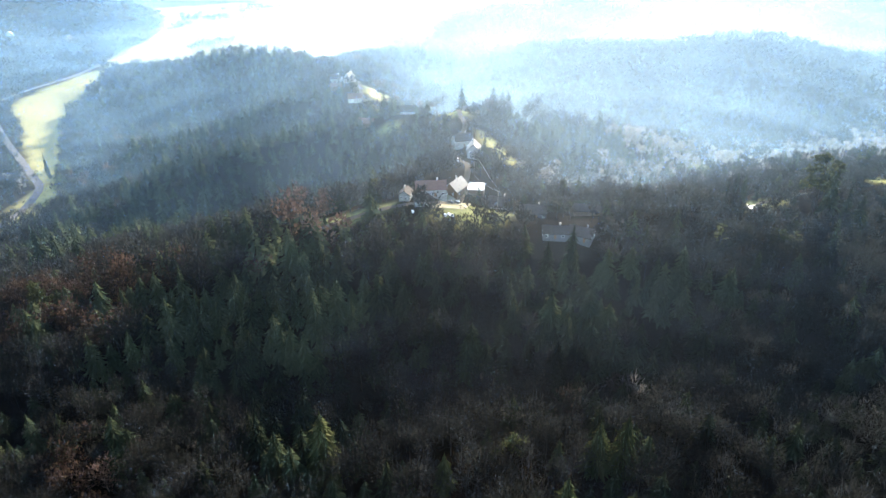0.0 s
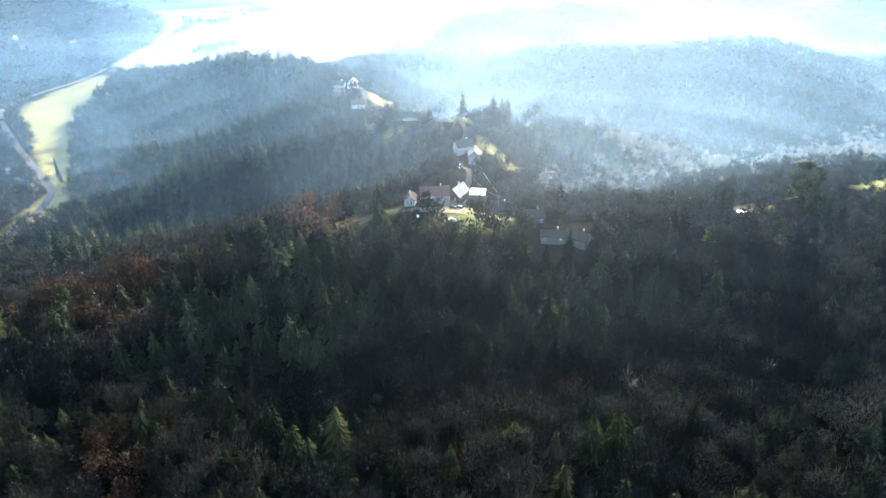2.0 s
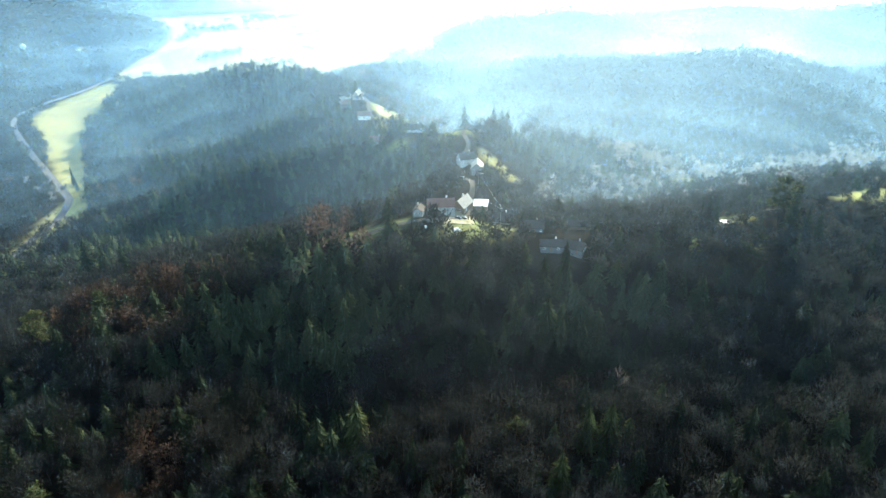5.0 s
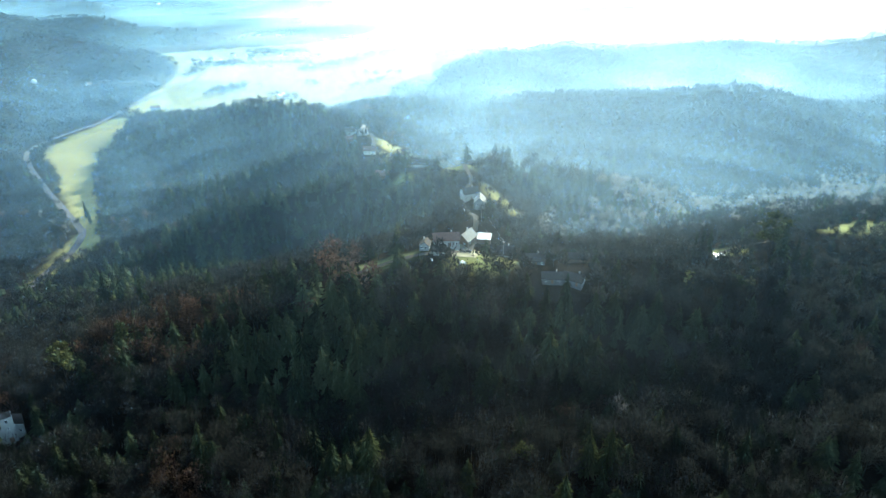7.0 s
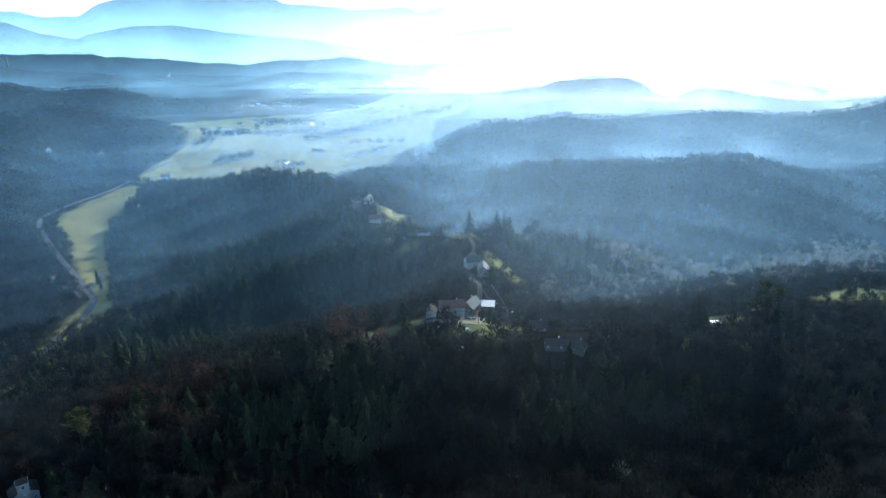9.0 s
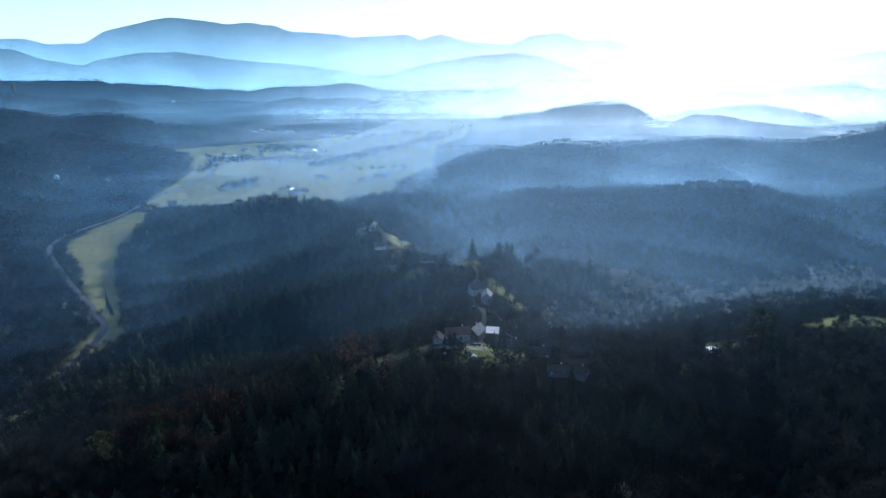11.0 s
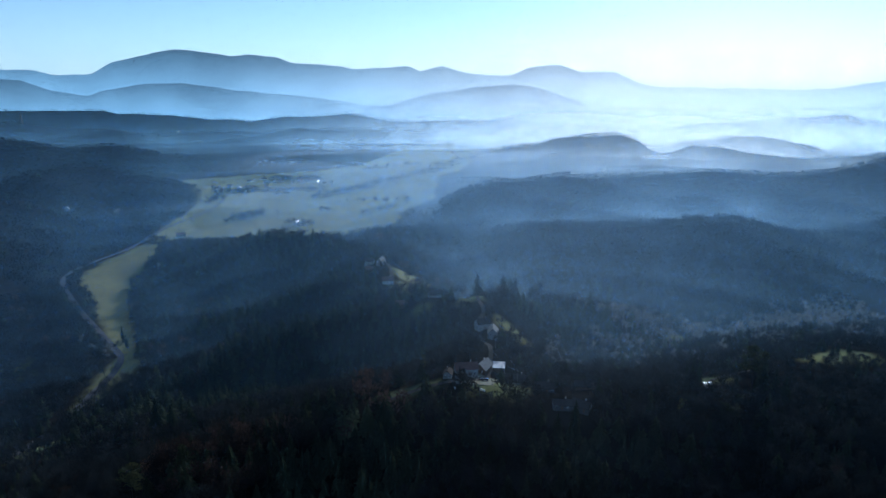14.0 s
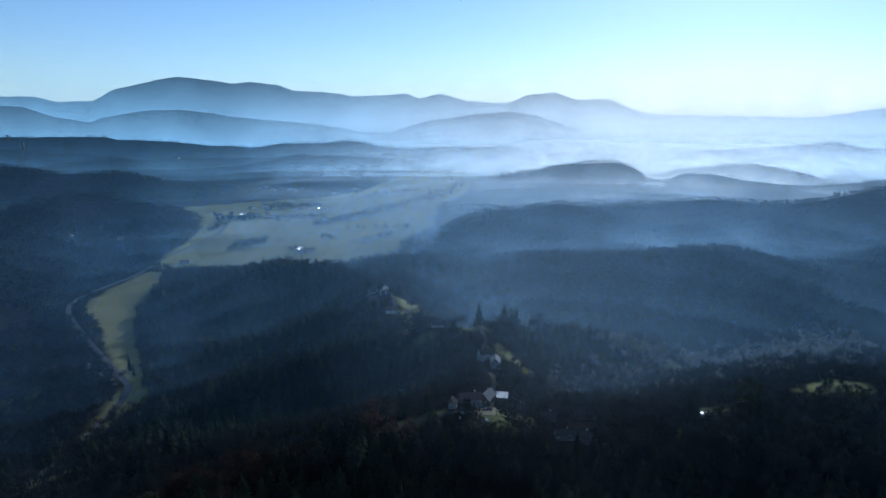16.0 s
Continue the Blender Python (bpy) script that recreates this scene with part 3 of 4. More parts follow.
def prism(bm, profile, x0, x1):
    """A profile in y and z, pushed from x0 to x1."""
    a = [bm.verts.new((x0, p, z)) for p, z in profile]
    b = [bm.verts.new((x1, p, z)) for p, z in profile]
    bm.faces.new(a[::-1]), bm.faces.new(b)
    for i in range(len(a)):
        j = (i + 1) % len(a)
        bm.faces.new((a[i], a[j], b[j], b[i]))
    bmesh.ops.recalc_face_normals(bm, faces=bm.faces)


def window_at(parent, x, y, z, w, h, face):
    """A framed pane on a wall; face: x or y direction out of the wall."""
    fr, pn = bmesh.new(), bmesh.new()
    t, d = 0.12, 0.05
    for u0, u1, v0, v1 in ((-w / 2, w / 2, -h / 2, -h / 2 + t), (-w / 2, w / 2, h / 2 - t, h / 2), (-w / 2, -w / 2 + t, -h / 2 + t, h / 2 - t), (w / 2 - t, w / 2, -h / 2 + t, h / 2 - t), (-0.04, 0.04, -h / 2 + t, h / 2 - t)):
        box(fr, u0, u1, -d, d, v0, v1)
    box(pn, -w / 2 + t, w / 2 - t, -0.02, 0.02, -h / 2 + t, h / 2 - t)
    turn = Matrix.Translation((x, y, z)) @ (Matrix.Rotation(radians(90), 4, "Z") if face == "x" else Matrix())
    ob = part("window", fr, FRAME, parent)
    ob.matrix_basis = turn
    part("pane", pn, GLASS, ob)


def house(x, y, rot, L, W, E, R, wall, roof, label, name="house", windows=2, door=True, chimney=True, z=None, group="", cover=0.5, category="house"):
    """A gabled building: ridge along its own x, eaves at E, ridge at R."""
    root = tagged(new(name), label, category, group)
    root.matrix_basis = pose(x, y, at(x, y) + 0.4 if z is None else z, 0, 0, rot)
    bm = bmesh.new()
    prism(bm, [(-W / 2, -4), (W / 2, -4), (W / 2, E), (0, R - 0.15), (-W / 2, E)], -L / 2, L / 2)
    part("wall", bm, wall, root)
    slope, k = (R - E) / (W / 2), 0.28
    for side in (-1, 1):
        bm = bmesh.new()
        y1, z1 = side * (W / 2 + cover), E - slope * cover
        prism(bm, [(0, R), (y1, z1), (y1, z1 + k), (0, R + k)], -L / 2 - cover, L / 2 + cover)
        part("roof_slope", bm, roof, root)
    if chimney:
        bm = bmesh.new()
        cx = L * 0.22
        box(bm, cx - 0.35, cx + 0.35, 0.5, 1.2, R - 1.2, R + 1.0)
        box(bm, cx - 0.45, cx + 0.45, 0.4, 1.3, R + 1.0, R + 1.15)
        part("chimney", bm, BRICK, root)
    for i in range(windows):
        u = -L / 2 + L * (i + 0.5) / windows
        for zz in ([1.5] if E < 4.2 else [1.5, 4.0]):
            for side in (-1, 1):
                if not (door and side == -1 and i == windows // 2 and zz == 1.5):
                    window_at(root, u, side * (W / 2 + 0.02), zz, 1.2, 1.4, "y")
    if windows:
        for side in (-1, 1):
            for v in (-W * 0.22, W * 0.22):
                window_at(root, side * (L / 2 + 0.02), v, 1.5 if E < 4.2 else 3.9, 1.1, 1.3, "x")
    if door:
        bm = bmesh.new()
        u = -L / 2 + L * (max(windows, 1) // 2 + 0.5) / max(windows, 1)
        box(bm, u - 0.55, u + 0.55, -W / 2 - 0.08, -W / 2 + 0.04, 0, 2.1)
        part("door", bm, DOORWOOD, root)
    YARDS.append((x, y, max(L, W) * 0.62 + 4))
    return root


def bale(x, y):
    bm = bmesh.new()
    bmesh.ops.create_cone(bm, segments=14, radius1=0.75, radius2=0.75, depth=1.3, cap_ends=True, matrix=Matrix.Translation((0, 0, 0.72)) @ Matrix.Rotation(radians(90), 4, "X"))
    bmesh.ops.bevel(bm, geom=[e for e in bm.edges if e.calc_length() < 0.5], offset=0.08, segments=1, affect="EDGES")
    me = bpy.data.meshes.new("hay_bale")
    bm.to_mesh(me), bm.free()
    me.materials.append(TWINE)
    ob = tagged(new("hay_bale", me), "round hay bale wrapped in white film on grass", "hay bale", "bales in the yard")
    ob.matrix_basis = pose(x, y, at(x, y) + 0.2, 0, 0, 30)


def car(x, y, rot, paint, label, long=4.3, tall=1.5):
    root = tagged(new("car"), label, "car", "parked cars")
    root.matrix_basis = pose(x, y, at(x, y) + 0.75, 0, 0, rot)
    h = long / 2
    bm = bmesh.new()
    prism(bm, [(-h, 0.3), (h, 0.3), (h, 0.75), (h * 0.55, 0.9), (h * 0.25, tall), (-h * 0.65, tall), (-h * 0.95, 0.95)], -0.86, 0.86)
    bmesh.ops.bevel(bm, geom=bm.edges[:], offset=0.06, segments=1, affect="EDGES")
    part("body", bm, paint, root)
    for s in (-1, 1):
        bm = bmesh.new()
        prism(bm, [(h * 0.44, 0.95), (h * 0.22, tall - 0.1), (-h * 0.6, tall - 0.1), (-h * 0.78, 0.95)], s * 0.87 - 0.01, s * 0.87 + 0.01)
        part("side_window", bm, GLASS, root)
        for w in (-0.6, 0.6):
            bm = bmesh.new()
            bmesh.ops.create_cone(bm, segments=14, radius1=0.32, radius2=0.32, depth=0.22, cap_ends=True, matrix=Matrix.Translation((s * 0.78, w * h, 0.30)) @ Matrix.Rotation(radians(90), 4, "Y"))
            part("wheel", bm, TYRE, root)


def pole(x, y, h, rot=0):
    root = tagged(new("power_pole"), "grey wooden power pole with a crossarm", "power pole", "power line")
    root.matrix_basis = pose(x, y, at(x, y), 0, 0, rot)
    bm = bmesh.new()
    bmesh.ops.create_cone(bm, segments=8, radius1=0.16, radius2=0.10, depth=h + 1.5, cap_ends=True, matrix=Matrix.Translation((0, 0, h / 2 - 0.75)))
    part("shaft", bm, WOODPOLE, root)
    bm = bmesh.new()
    box(bm, -0.9, 0.9, -0.07, 0.07, h - 0.6, h - 0.45)
    part("crossarm", bm, WOODPOLE, root)
    for u in (-0.8, 0, 0.8):
        bm = bmesh.new()
        bmesh.ops.create_cone(bm, segments=8, radius1=0.07, radius2=0.05, depth=0.25, cap_ends=True, matrix=Matrix.Translation((u, 0, h - 0.33)))
        part("insulator", bm, PLASTER, root)
    return Vector((x, y, at(x, y) + h - 0.2))


def cable(a, b, sag, r=0.05):
    n = 18
    v, f = [], []
    side = Vector((b.y - a.y, a.x - b.x, 0)).normalized()
    for i in range(n + 1):
        u = i / n
        p = a.lerp(b, u) - Vector((0, 0, sag * 4 * u * (1 - u)))
        v += [p + side * r, p + Vector((0, 0, r)), p - side * r, p - Vector((0, 0, r))]
    for i in range(n):
        for k in range(4):
            f.append((4 * i + k, 4 * i + (k + 1) % 4, 4 * i + 4 + (k + 1) % 4, 4 * i + 4 + k))
    ob = new("power_cable", mesh_from("power_cable", np.array([tuple(p) for p in v]), np.array(f), CABLE, smooth=True))
    tagged(ob, "sunlit power cable sagging between poles", "cable", "power line")


V = "houses of the ridge village"
house(-4, 297, 6, 15.5, 9, 4.0, 7.2, PLASTER, ROOF_RED, "long white farmhouse with a brown tiled roof", windows=4, group=V)
house(9, 309, 62, 13, 8.5, 3.2, 7.2, BOARDS, ROOF_PALE, "brown boarded gabled barn with a pale roof", windows=2, group=V)
house(21, 319, -8, 8.5, 10.5, 3.3, 3.7, BOARDS, ROOF_METAL, "dark open barn with a bright sheet-metal roof", windows=0, chimney=False, group=V, name="barn", category="barn")
house(31, 295, -12, 15, 10, 3.2, 6.8, PLASTER, ROOF_GREY, "white house under a broad dark roof", windows=3, group=V)
house(-16.5, 287, 80, 7, 5.5, 3.0, 5.2, PLASTER, ROOF_GREY, "small white house with a sunlit gable", windows=2, group=V)
house(-8, 280.5, 4, 7.5, 6.5, 2.4, 4.4, PLASTER, ROOF_GREY, "low white outbuilding with a dark roof", name="shed", windows=0, chimney=False, group=V, category="shed")
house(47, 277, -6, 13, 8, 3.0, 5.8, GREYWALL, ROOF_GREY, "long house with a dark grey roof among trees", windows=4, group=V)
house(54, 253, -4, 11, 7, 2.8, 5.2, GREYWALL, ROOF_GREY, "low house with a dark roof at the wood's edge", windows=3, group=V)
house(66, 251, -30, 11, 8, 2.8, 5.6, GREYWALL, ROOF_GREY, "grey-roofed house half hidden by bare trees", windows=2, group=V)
house(75, 279, -10, 14, 7, 2.8, 5.0, BOARDS, ROOF_GREY, "dark weathered barn among bare trees", windows=0, chimney=False, group=V, name="barn", category="barn")
house(22, 382, 84, 12, 8, 5.0, 9.0, PLASTER, ROOF_PALE, "white gable house with a pale roof", windows=3, group=V)
house(15, 402, 20, 12, 9, 4.6, 8.2, PLASTER, ROOF_GREY, "pale house with a grey roof behind the road", windows=3, group=V)
house(-26, 498, 8, 13, 9, 4.2, 7.6, PLASTER, ROOF_GREY, "white house with a dark roof below a spruce", windows=3, group=V)
house(-60, 492, -12, 11, 8, 3.4, 6.4, BOARDS, ROOF_RED, "brown wooden house on the ridge", windows=2, group=V)
house(6, 508, -4, 15, 8, 3.2, 6.0, PLASTER, ROOF_GREY, "long low house with a dark roof on the ridge", windows=3, group=V)
house(24, 488, -30, 12, 8, 3.4, 6.8, BOARDS, ROOF_GREY, "dark gabled barn above a green field", name="barn", category="barn", windows=0, chimney=False, group=V)
house(-92, 632, 70, 11, 7.5, 4.6, 8.2, PLASTER, ROOF_PALE, "white house with a sunlit pale roof on the ridge", windows=3, group=V)
house(-108, 646, -10, 12, 8, 4.2, 7.6, PLASTER, ROOF_GREY, "white farmhouse with a grey roof at the ridge end", windows=3, group=V)
house(-80, 577, 5, 12, 8, 3.0, 6.4, CREAM, ROOF_RED, "cream house with a brown roof on the ridge", windows=3, group=V)
house(-104, 618, 14, 10, 7, 3.0, 5.6, BOARDS, ROOF_RED, "small brown barn beside the ridge houses", name="barn", category="barn", windows=0, chimney=False, group=V)
house(153, 271, 4, 5.0, 2.8, 2.4, 2.6, PLASTER, ROOF_METAL, "low shed with a bright white roof", name="shed", category="shed", windows=0, chimney=False, group=V)
house(-150, 865, 10, 14, 9, 3.6, 7.2, PLASTER, ROOF_GREY, "white farm building at the end of the ridge", windows=0, group=V)
house(-125, 885, -20, 16, 9, 3.6, 7.2, PLASTER, ROOF_METAL, "long farm building with a pale roof", windows=0, group=V)
house(-520, 1090, 30, 16, 9, 4, 7.5, PLASTER, ROOF_RED, "white house by the valley road", windows=0, group="houses in the valley")

YARDS.extend([(46, 264, 8), (52, 241, 11), (66, 238, 10), (152, 262, 6), (-32, 478, 11), (0, 494, 12), (30, 505, 11), (60, 514, 9), (12, 458, 10), (40, 400, 9), (-70, 560, 10), (-92, 612, 10)])

# the church in the wood
def church(x, y, rot):
    root = tagged(new("church"), "small pale church with a square tower in the wood", "church")
    root.matrix_basis = pose(x, y, at(x, y) + 0.5, 0, 0, rot)
    bm = bmesh.new()
    W, E, R, D = 11.5, 6.2, 9.0, 9.0
    prism(bm, [(-W / 2, -5), (W / 2, -5), (W / 2, E), (0, R), (-W / 2, E)], 0, D)
    part("nave", bm, PLASTER, root)
    for side in (-1, 1):
        bm = bmesh.new()
        prism(bm, [(0, R + 0.1), (side * (W / 2 + 0.5), E - 0.2), (side * (W / 2 + 0.5), E + 0.1), (0, R + 0.4)], 0.3, D + 0.5)
        part("roof_slope", bm, ROOF_GREY, root)
    bm = bmesh.new()
    box(bm, -1.6, 3.4, -2.5, 2.5, -5, 13.2)
    box(bm, -1.8, 3.6, -2.7, 2.7, 13.2, 13.5)
    tower = part("tower", bm, PLASTER, root)
    bm = bmesh.new()
    bmesh.ops.create_cone(bm, segments=4, radius1=3.6, radius2=0.15, depth=1.8, cap_ends=True, matrix=Matrix.Translation((0.9, 0, 14.4)) @ Matrix.Rotation(radians(45), 4, "Z"))
    part("tower_roof", bm, ROOF_GREY, root)
    for u, zz, w, h, fx in ((0, 11.6, 1.4, 2.0, -1.62), (0, 7.8, 0.9, 1.1, -1.62), (-4.1, 4.0, 1.2, 1.8, -0.02), (4.1, 4.0, 1.2, 1.8, -0.02)):
        window_at(root, fx, u, zz, w, h, "x")
    bm = bmesh.new()
    box(bm, -1.7, -1.55, -0.9, 0.9, 0, 2.8)
    part("door", bm, DOORWOOD, root)
    YARDS.append((x, y, 10))


church(-205, 172, 129)

bale(3.5, 268.5), bale(5.2, 269.3), bale(6.6, 268.0), bale(-12.5, 271.5)
car(11, 371, 10, CARWHITE, "white van parked beside the ridge road", 5.2, 2.2)
car(6, 286, 60, CARDARK, "dark car parked in the farmyard")
car(9, 287.5, 70, CARDARK, "dark car parked in the farmyard")
car(-325, 402, 20, CARWHITE, "white car parked by the valley meadow")
car(-322, 408, 25, CARWHITE, "white car parked by the valley meadow")
tops = [pole(30, 283, 11, 30), pole(21, 348, 9, 20), pole(9.5, 384, 10, 10)]
cable(tops[0], tops[2], 6.0, 0.06)
cable(tops[0] + Vector((0.8, 0, 0)), tops[1] + Vector((0.8, 0, 0)), 1.2)
pole(60, 340, 9, 30)
cable(Vector((44, 318, at(44, 318) + 9)), Vector((34, 342, at(34, 342) + 9)), 0.8)

# the far village in the broad valley and lone houses on the hills
q = np.random.default_rng(9)
spots = [(-600, 1570), (-575, 1590), (-630, 1610)]
for cx, cy, n, sx, sy in ((-520, 1640, 14, 70, 35), (-440, 1870, 16, 90, 40), (-600, 2370, 8, 70, 20), (-320, 1210, 3, 16, 8), (-300, 2250, 6, 90, 50), (60, 2700, 6, 100, 120), (240, 3150, 6, 90, 160)):
    spots += [(cx + q.normal(0, sx), cy + q.normal(0, sy)) for _ in range(n)]
spots += [(-150, 1090), (-118, 1120), (-60, 1420 - 90), (470, 1560), (500, 1575), (520, 1568), (690, 1690), (720, 1700), (650, 2760), (1500, 2760), (1530, 2770), (-760, 1330), (-1500, 3560), (-820, 1240)]
models = []
for n, (hx, hy) in enumerate(spots):
    if n < 4:
        models.append(house(hx, hy, q.uniform(0, 180), (12, 15, 11, 18)[n], 9, (4.5, 4, 5, 4)[n], (8.5, 7.5, 9, 7.5)[n], (PLASTER, CREAM, PLASTER, PLASTER)[n], (ROOF_RED, ROOF_GREY, ROOF_GREY, ROOF_METAL)[n], "pale gabled house in the misty valley", windows=2, group="houses in the valley"))
    else:
        copy_thing(models[int(q.integers(4))], pose(hx, hy, at(hx, hy) + 0.4, 0, 0, q.uniform(0, 180)))
        YARDS.append((hx, hy, 14))


# the farmyard between the houses
yx, yy = np.meshgrid(np.linspace(-1, 16, 12), np.linspace(276, 303, 14))
yx = yx + (yy - 289) * 0.22
yz = land(yx, yy) + 0.3
k = np.arange(yx.size).reshape(yx.shape)
f = np.stack([k[:-1, :-1], k[:-1, 1:], k[1:, 1:], k[1:, :-1]], -1).reshape(-1, 4)
tagged(new("pavement_yard", mesh_from("pavement_yard", np.stack([yx, yy, yz], -1).reshape(-1, 3), f, surface("worn_yard_concrete", (0.12, 0.112, 0.078), (0.21, 0.195, 0.135), scale=0.15, fine=20, rough=1.0, spec=0.0), smooth=True)), "worn sandy farmyard between the houses", "yard", kind="structure")
YARDS.append((8, 288, 13))


def hill_tower(x, y):
    root = tagged(new("hilltop_tower"), "dark slender tower on a far hilltop", "tower")
    root.matrix_basis = pose(x, y, at(x, y))
    bm = bmesh.new()
    box(bm, -6, 6, -6, 6, -5, 44)
    part("shaft", bm, ROOF_GREY, root)
    bm = bmesh.new()
    bmesh.ops.create_cone(bm, segments=4, radius1=10, radius2=0.4, depth=14, cap_ends=True, matrix=Matrix.Translation((0, 0, 51)) @ Matrix.Rotation(radians(45), 4, "Z"))
    part("roof", bm, ROOF_GREY, root)


hill_tower(-2405, 3600)

# ---- woods ----
TREE_NAMES = {"spruce": "spruce_tree", "bare": "bare_tree", "rust": "beech_tree", "pine": "pine_tree", "pale": "birch_tree", "fir": "fir_tree"}
TREE_LABELS = {"spruce": "dark green spruce standing in the hillside wood", "bare": "leafless grey-brown broad-crowned tree on the slope", "rust": "beech with rust-brown dry leaves on the slope",
               "pine": "tall pine with yellow-green tufts above the wood", "pale": "pale bare tree with whitish twigs", "fir": "sunlit yellow-green conical fir among bare trees"}
LEAF["fir"] = PINE
FINE["fir"] = [spruce_tris(g, h=18, levels=20, arms=16, slim=0.6) for _ in range(4)]
BARKS["fir"] = BARKS["spruce"]
PROTO = {}


def plant(kind, x, y, z, size, turn, which, wide=1.0):
    """One tree with its trunk and crown."""
    m = Matrix.LocRotScale((x, y, z - 0.2), Euler((0, 0, turn)), (size * wide, size * wide, size))
    if (kind, which) in PROTO:
        first = PROTO[kind, which]
        copy_thing(first, m @ Matrix.Diagonal((*(1 / s for s in first.scale), 1)))
        return
    root = tagged(new(TREE_NAMES[kind]), TREE_LABELS[kind], "tree", "trees in the wood")
    for name, pts, mat in (("trunk", BARKS[kind], BARK), ("crown", FINE[kind][which], LEAF[kind])):
        v = pts.reshape(-1, 3)
        ob = new(name, mesh_from(name, v, np.arange(len(v), dtype=np.int32).reshape(-1, 3), mat))
        ob.parent = root
    root.matrix_basis = m
    PROTO[kind, which] = root


# trees that stand out: kind, x, y, height of the tip, breadth
slope_trees = [("fir", -37, 144, -12, 1.15), ("fir", 60, 138, -8, 1.1), ("fir", 52, 140, -12, 1.1), ("fir", 39, 121, -16, 1.1), ("fir", 3, 135, -21, 1.1),
    ("fir", -7, 128, -24, 1.0), ("pine", 25, 141, -19, 0.8), ("rust", 25, 151, -27, 1.0), ("pale", 72, 171, -10, 1.0), ("bare", 10, 163, -19, 1.1),
    ("rust", 45, 164, -18, 0.9), ("bare", -90, 150, -22, 1.2), ("bare", -72, 146, -26, 1.1), ("pine", -192, 200, -9, 0.8), ("rust", -121, 214, -16, 1.2),
    ("rust", -211, 181, -24, 0.7), ("pale", -148, 185, -28, 1.2), ("pale", -93, 159, -29, 1.3), ("pale", -86, 155, -31, 1.2), ("pale", -26, 173, -29, 1.1)]
slope_trees_more = [("pale", -147, 163, -31, 1.2), ("rust", 66, 178, -22, 1.2), ("bare", 90, 196, -20, 1.3)]
farm_trees = [("pine", -168, 216, -7, 0.8), ("rust", -148, 228, -12, 1.3), ("bare", -97, 262, 2, 1.2), ("rust", -14, 238, -8, 1.1), ("spruce", -55, 268, -3, 1.1),
    ("spruce", -48, 262, -6, 1.1), ("spruce", -83, 250, -6, 1.1), ("bare", 24, 268, 2, 0.9), ("spruce", -13, 268, -2, 0.6), ("spruce", -28, 270, -1, 0.6),
    ("spruce", -20, 272, -2, 0.55), ("spruce", -34, 272, -2, 0.7), ("spruce", -225, 305, -22, 1.0), ("spruce", -212, 300, -24, 1.0), ("spruce", -195, 292, -20, 1.0),
    ("rust", -132, 234, -18, 1.5), ("rust", -146, 244, -20, 1.5), ("rust", -178, 262, -26, 1.4), ("bare", 38, 243, -5, 1.1), ("spruce", 60, 240, -8, 0.9)]
farm_trees_more = [("bare", 84, 244, 3, 1.1), ("bare", 88, 256, 5, 1.1), ("bare", 38, 262, -3, 0.9), ("spruce", 86, 266, 7, 0.8), ("bare", 64, 268, 5, 0.9),
    ("spruce", 37, 284, 4, 0.7)]
crest_trees = [("pine", 179, 266, 31, 0.85), ("spruce", 188, 270, 27, 0.75), ("spruce", 195, 267, 17, 0.9), ("spruce", 170, 268, 10, 1.3), ("spruce", 141, 277, 16, 0.75),
    ("spruce", 146, 279, 19, 0.75), ("spruce", 151, 281, 17, 0.75), ("spruce", 283, 348, -1, 0.9), ("spruce", 290, 352, 0, 0.8),
    ("spruce", 301, 355, -1, 0.9), ("spruce", 199, 262, 14, 1.0)]
ridge_trees = [("spruce", -45, 490, 8, 1.0), ("spruce", 18, 525, 6, 1.1), ("spruce", 45, 526, 5, 1.1), ("spruce", 58, 527, 1, 1.1), ("spruce", 52, 522, 2, 1.1),
    ("bare", -20, 465, -2, 0.9), ("spruce", -2, 455, 0, 0.8), ("spruce", 6, 450, -1, 0.8), ("spruce", 12, 447, 1, 0.9), ("bare", 30, 523, -3, 0.8),
    ("bare", 52, 500, 0, 0.9)]
meadow_trees = [("spruce", -382, 569, -68, 0.5), ("spruce", -376, 560, -72, 0.8), ("bare", -478, 655, -72, 1.0), ("bare", -448, 612, -74, 1.1), ("bare", -402, 560, -71, 0.9),
    ("bare", -374, 538, -75, 1.1), ("bare", -352, 470, -72, 1.0), ("bare", -338, 448, -73, 1.0), ("bare", -334, 418, -71, 0.9), ("bare", -560, 800, -73, 1.0),
    ("bare", -588, 870, -74, 1.1), ("spruce", -366, 546, -70, 0.7)]
q = np.random.default_rng(77)
for n, (kind, lx, ly, tip, wide) in enumerate(slope_trees + slope_trees_more + farm_trees + farm_trees_more + crest_trees + ridge_trees + meadow_trees):
    lz = at(lx, ly)
    plant(kind, lx, ly, lz, max(6, tip - lz) / 18.3, q.uniform(0, 6.28), n % len(FINE[kind]), wide)
    YARDS.append((lx, ly, 4.5 if ly < 300 and lx < 130 else 6.5))

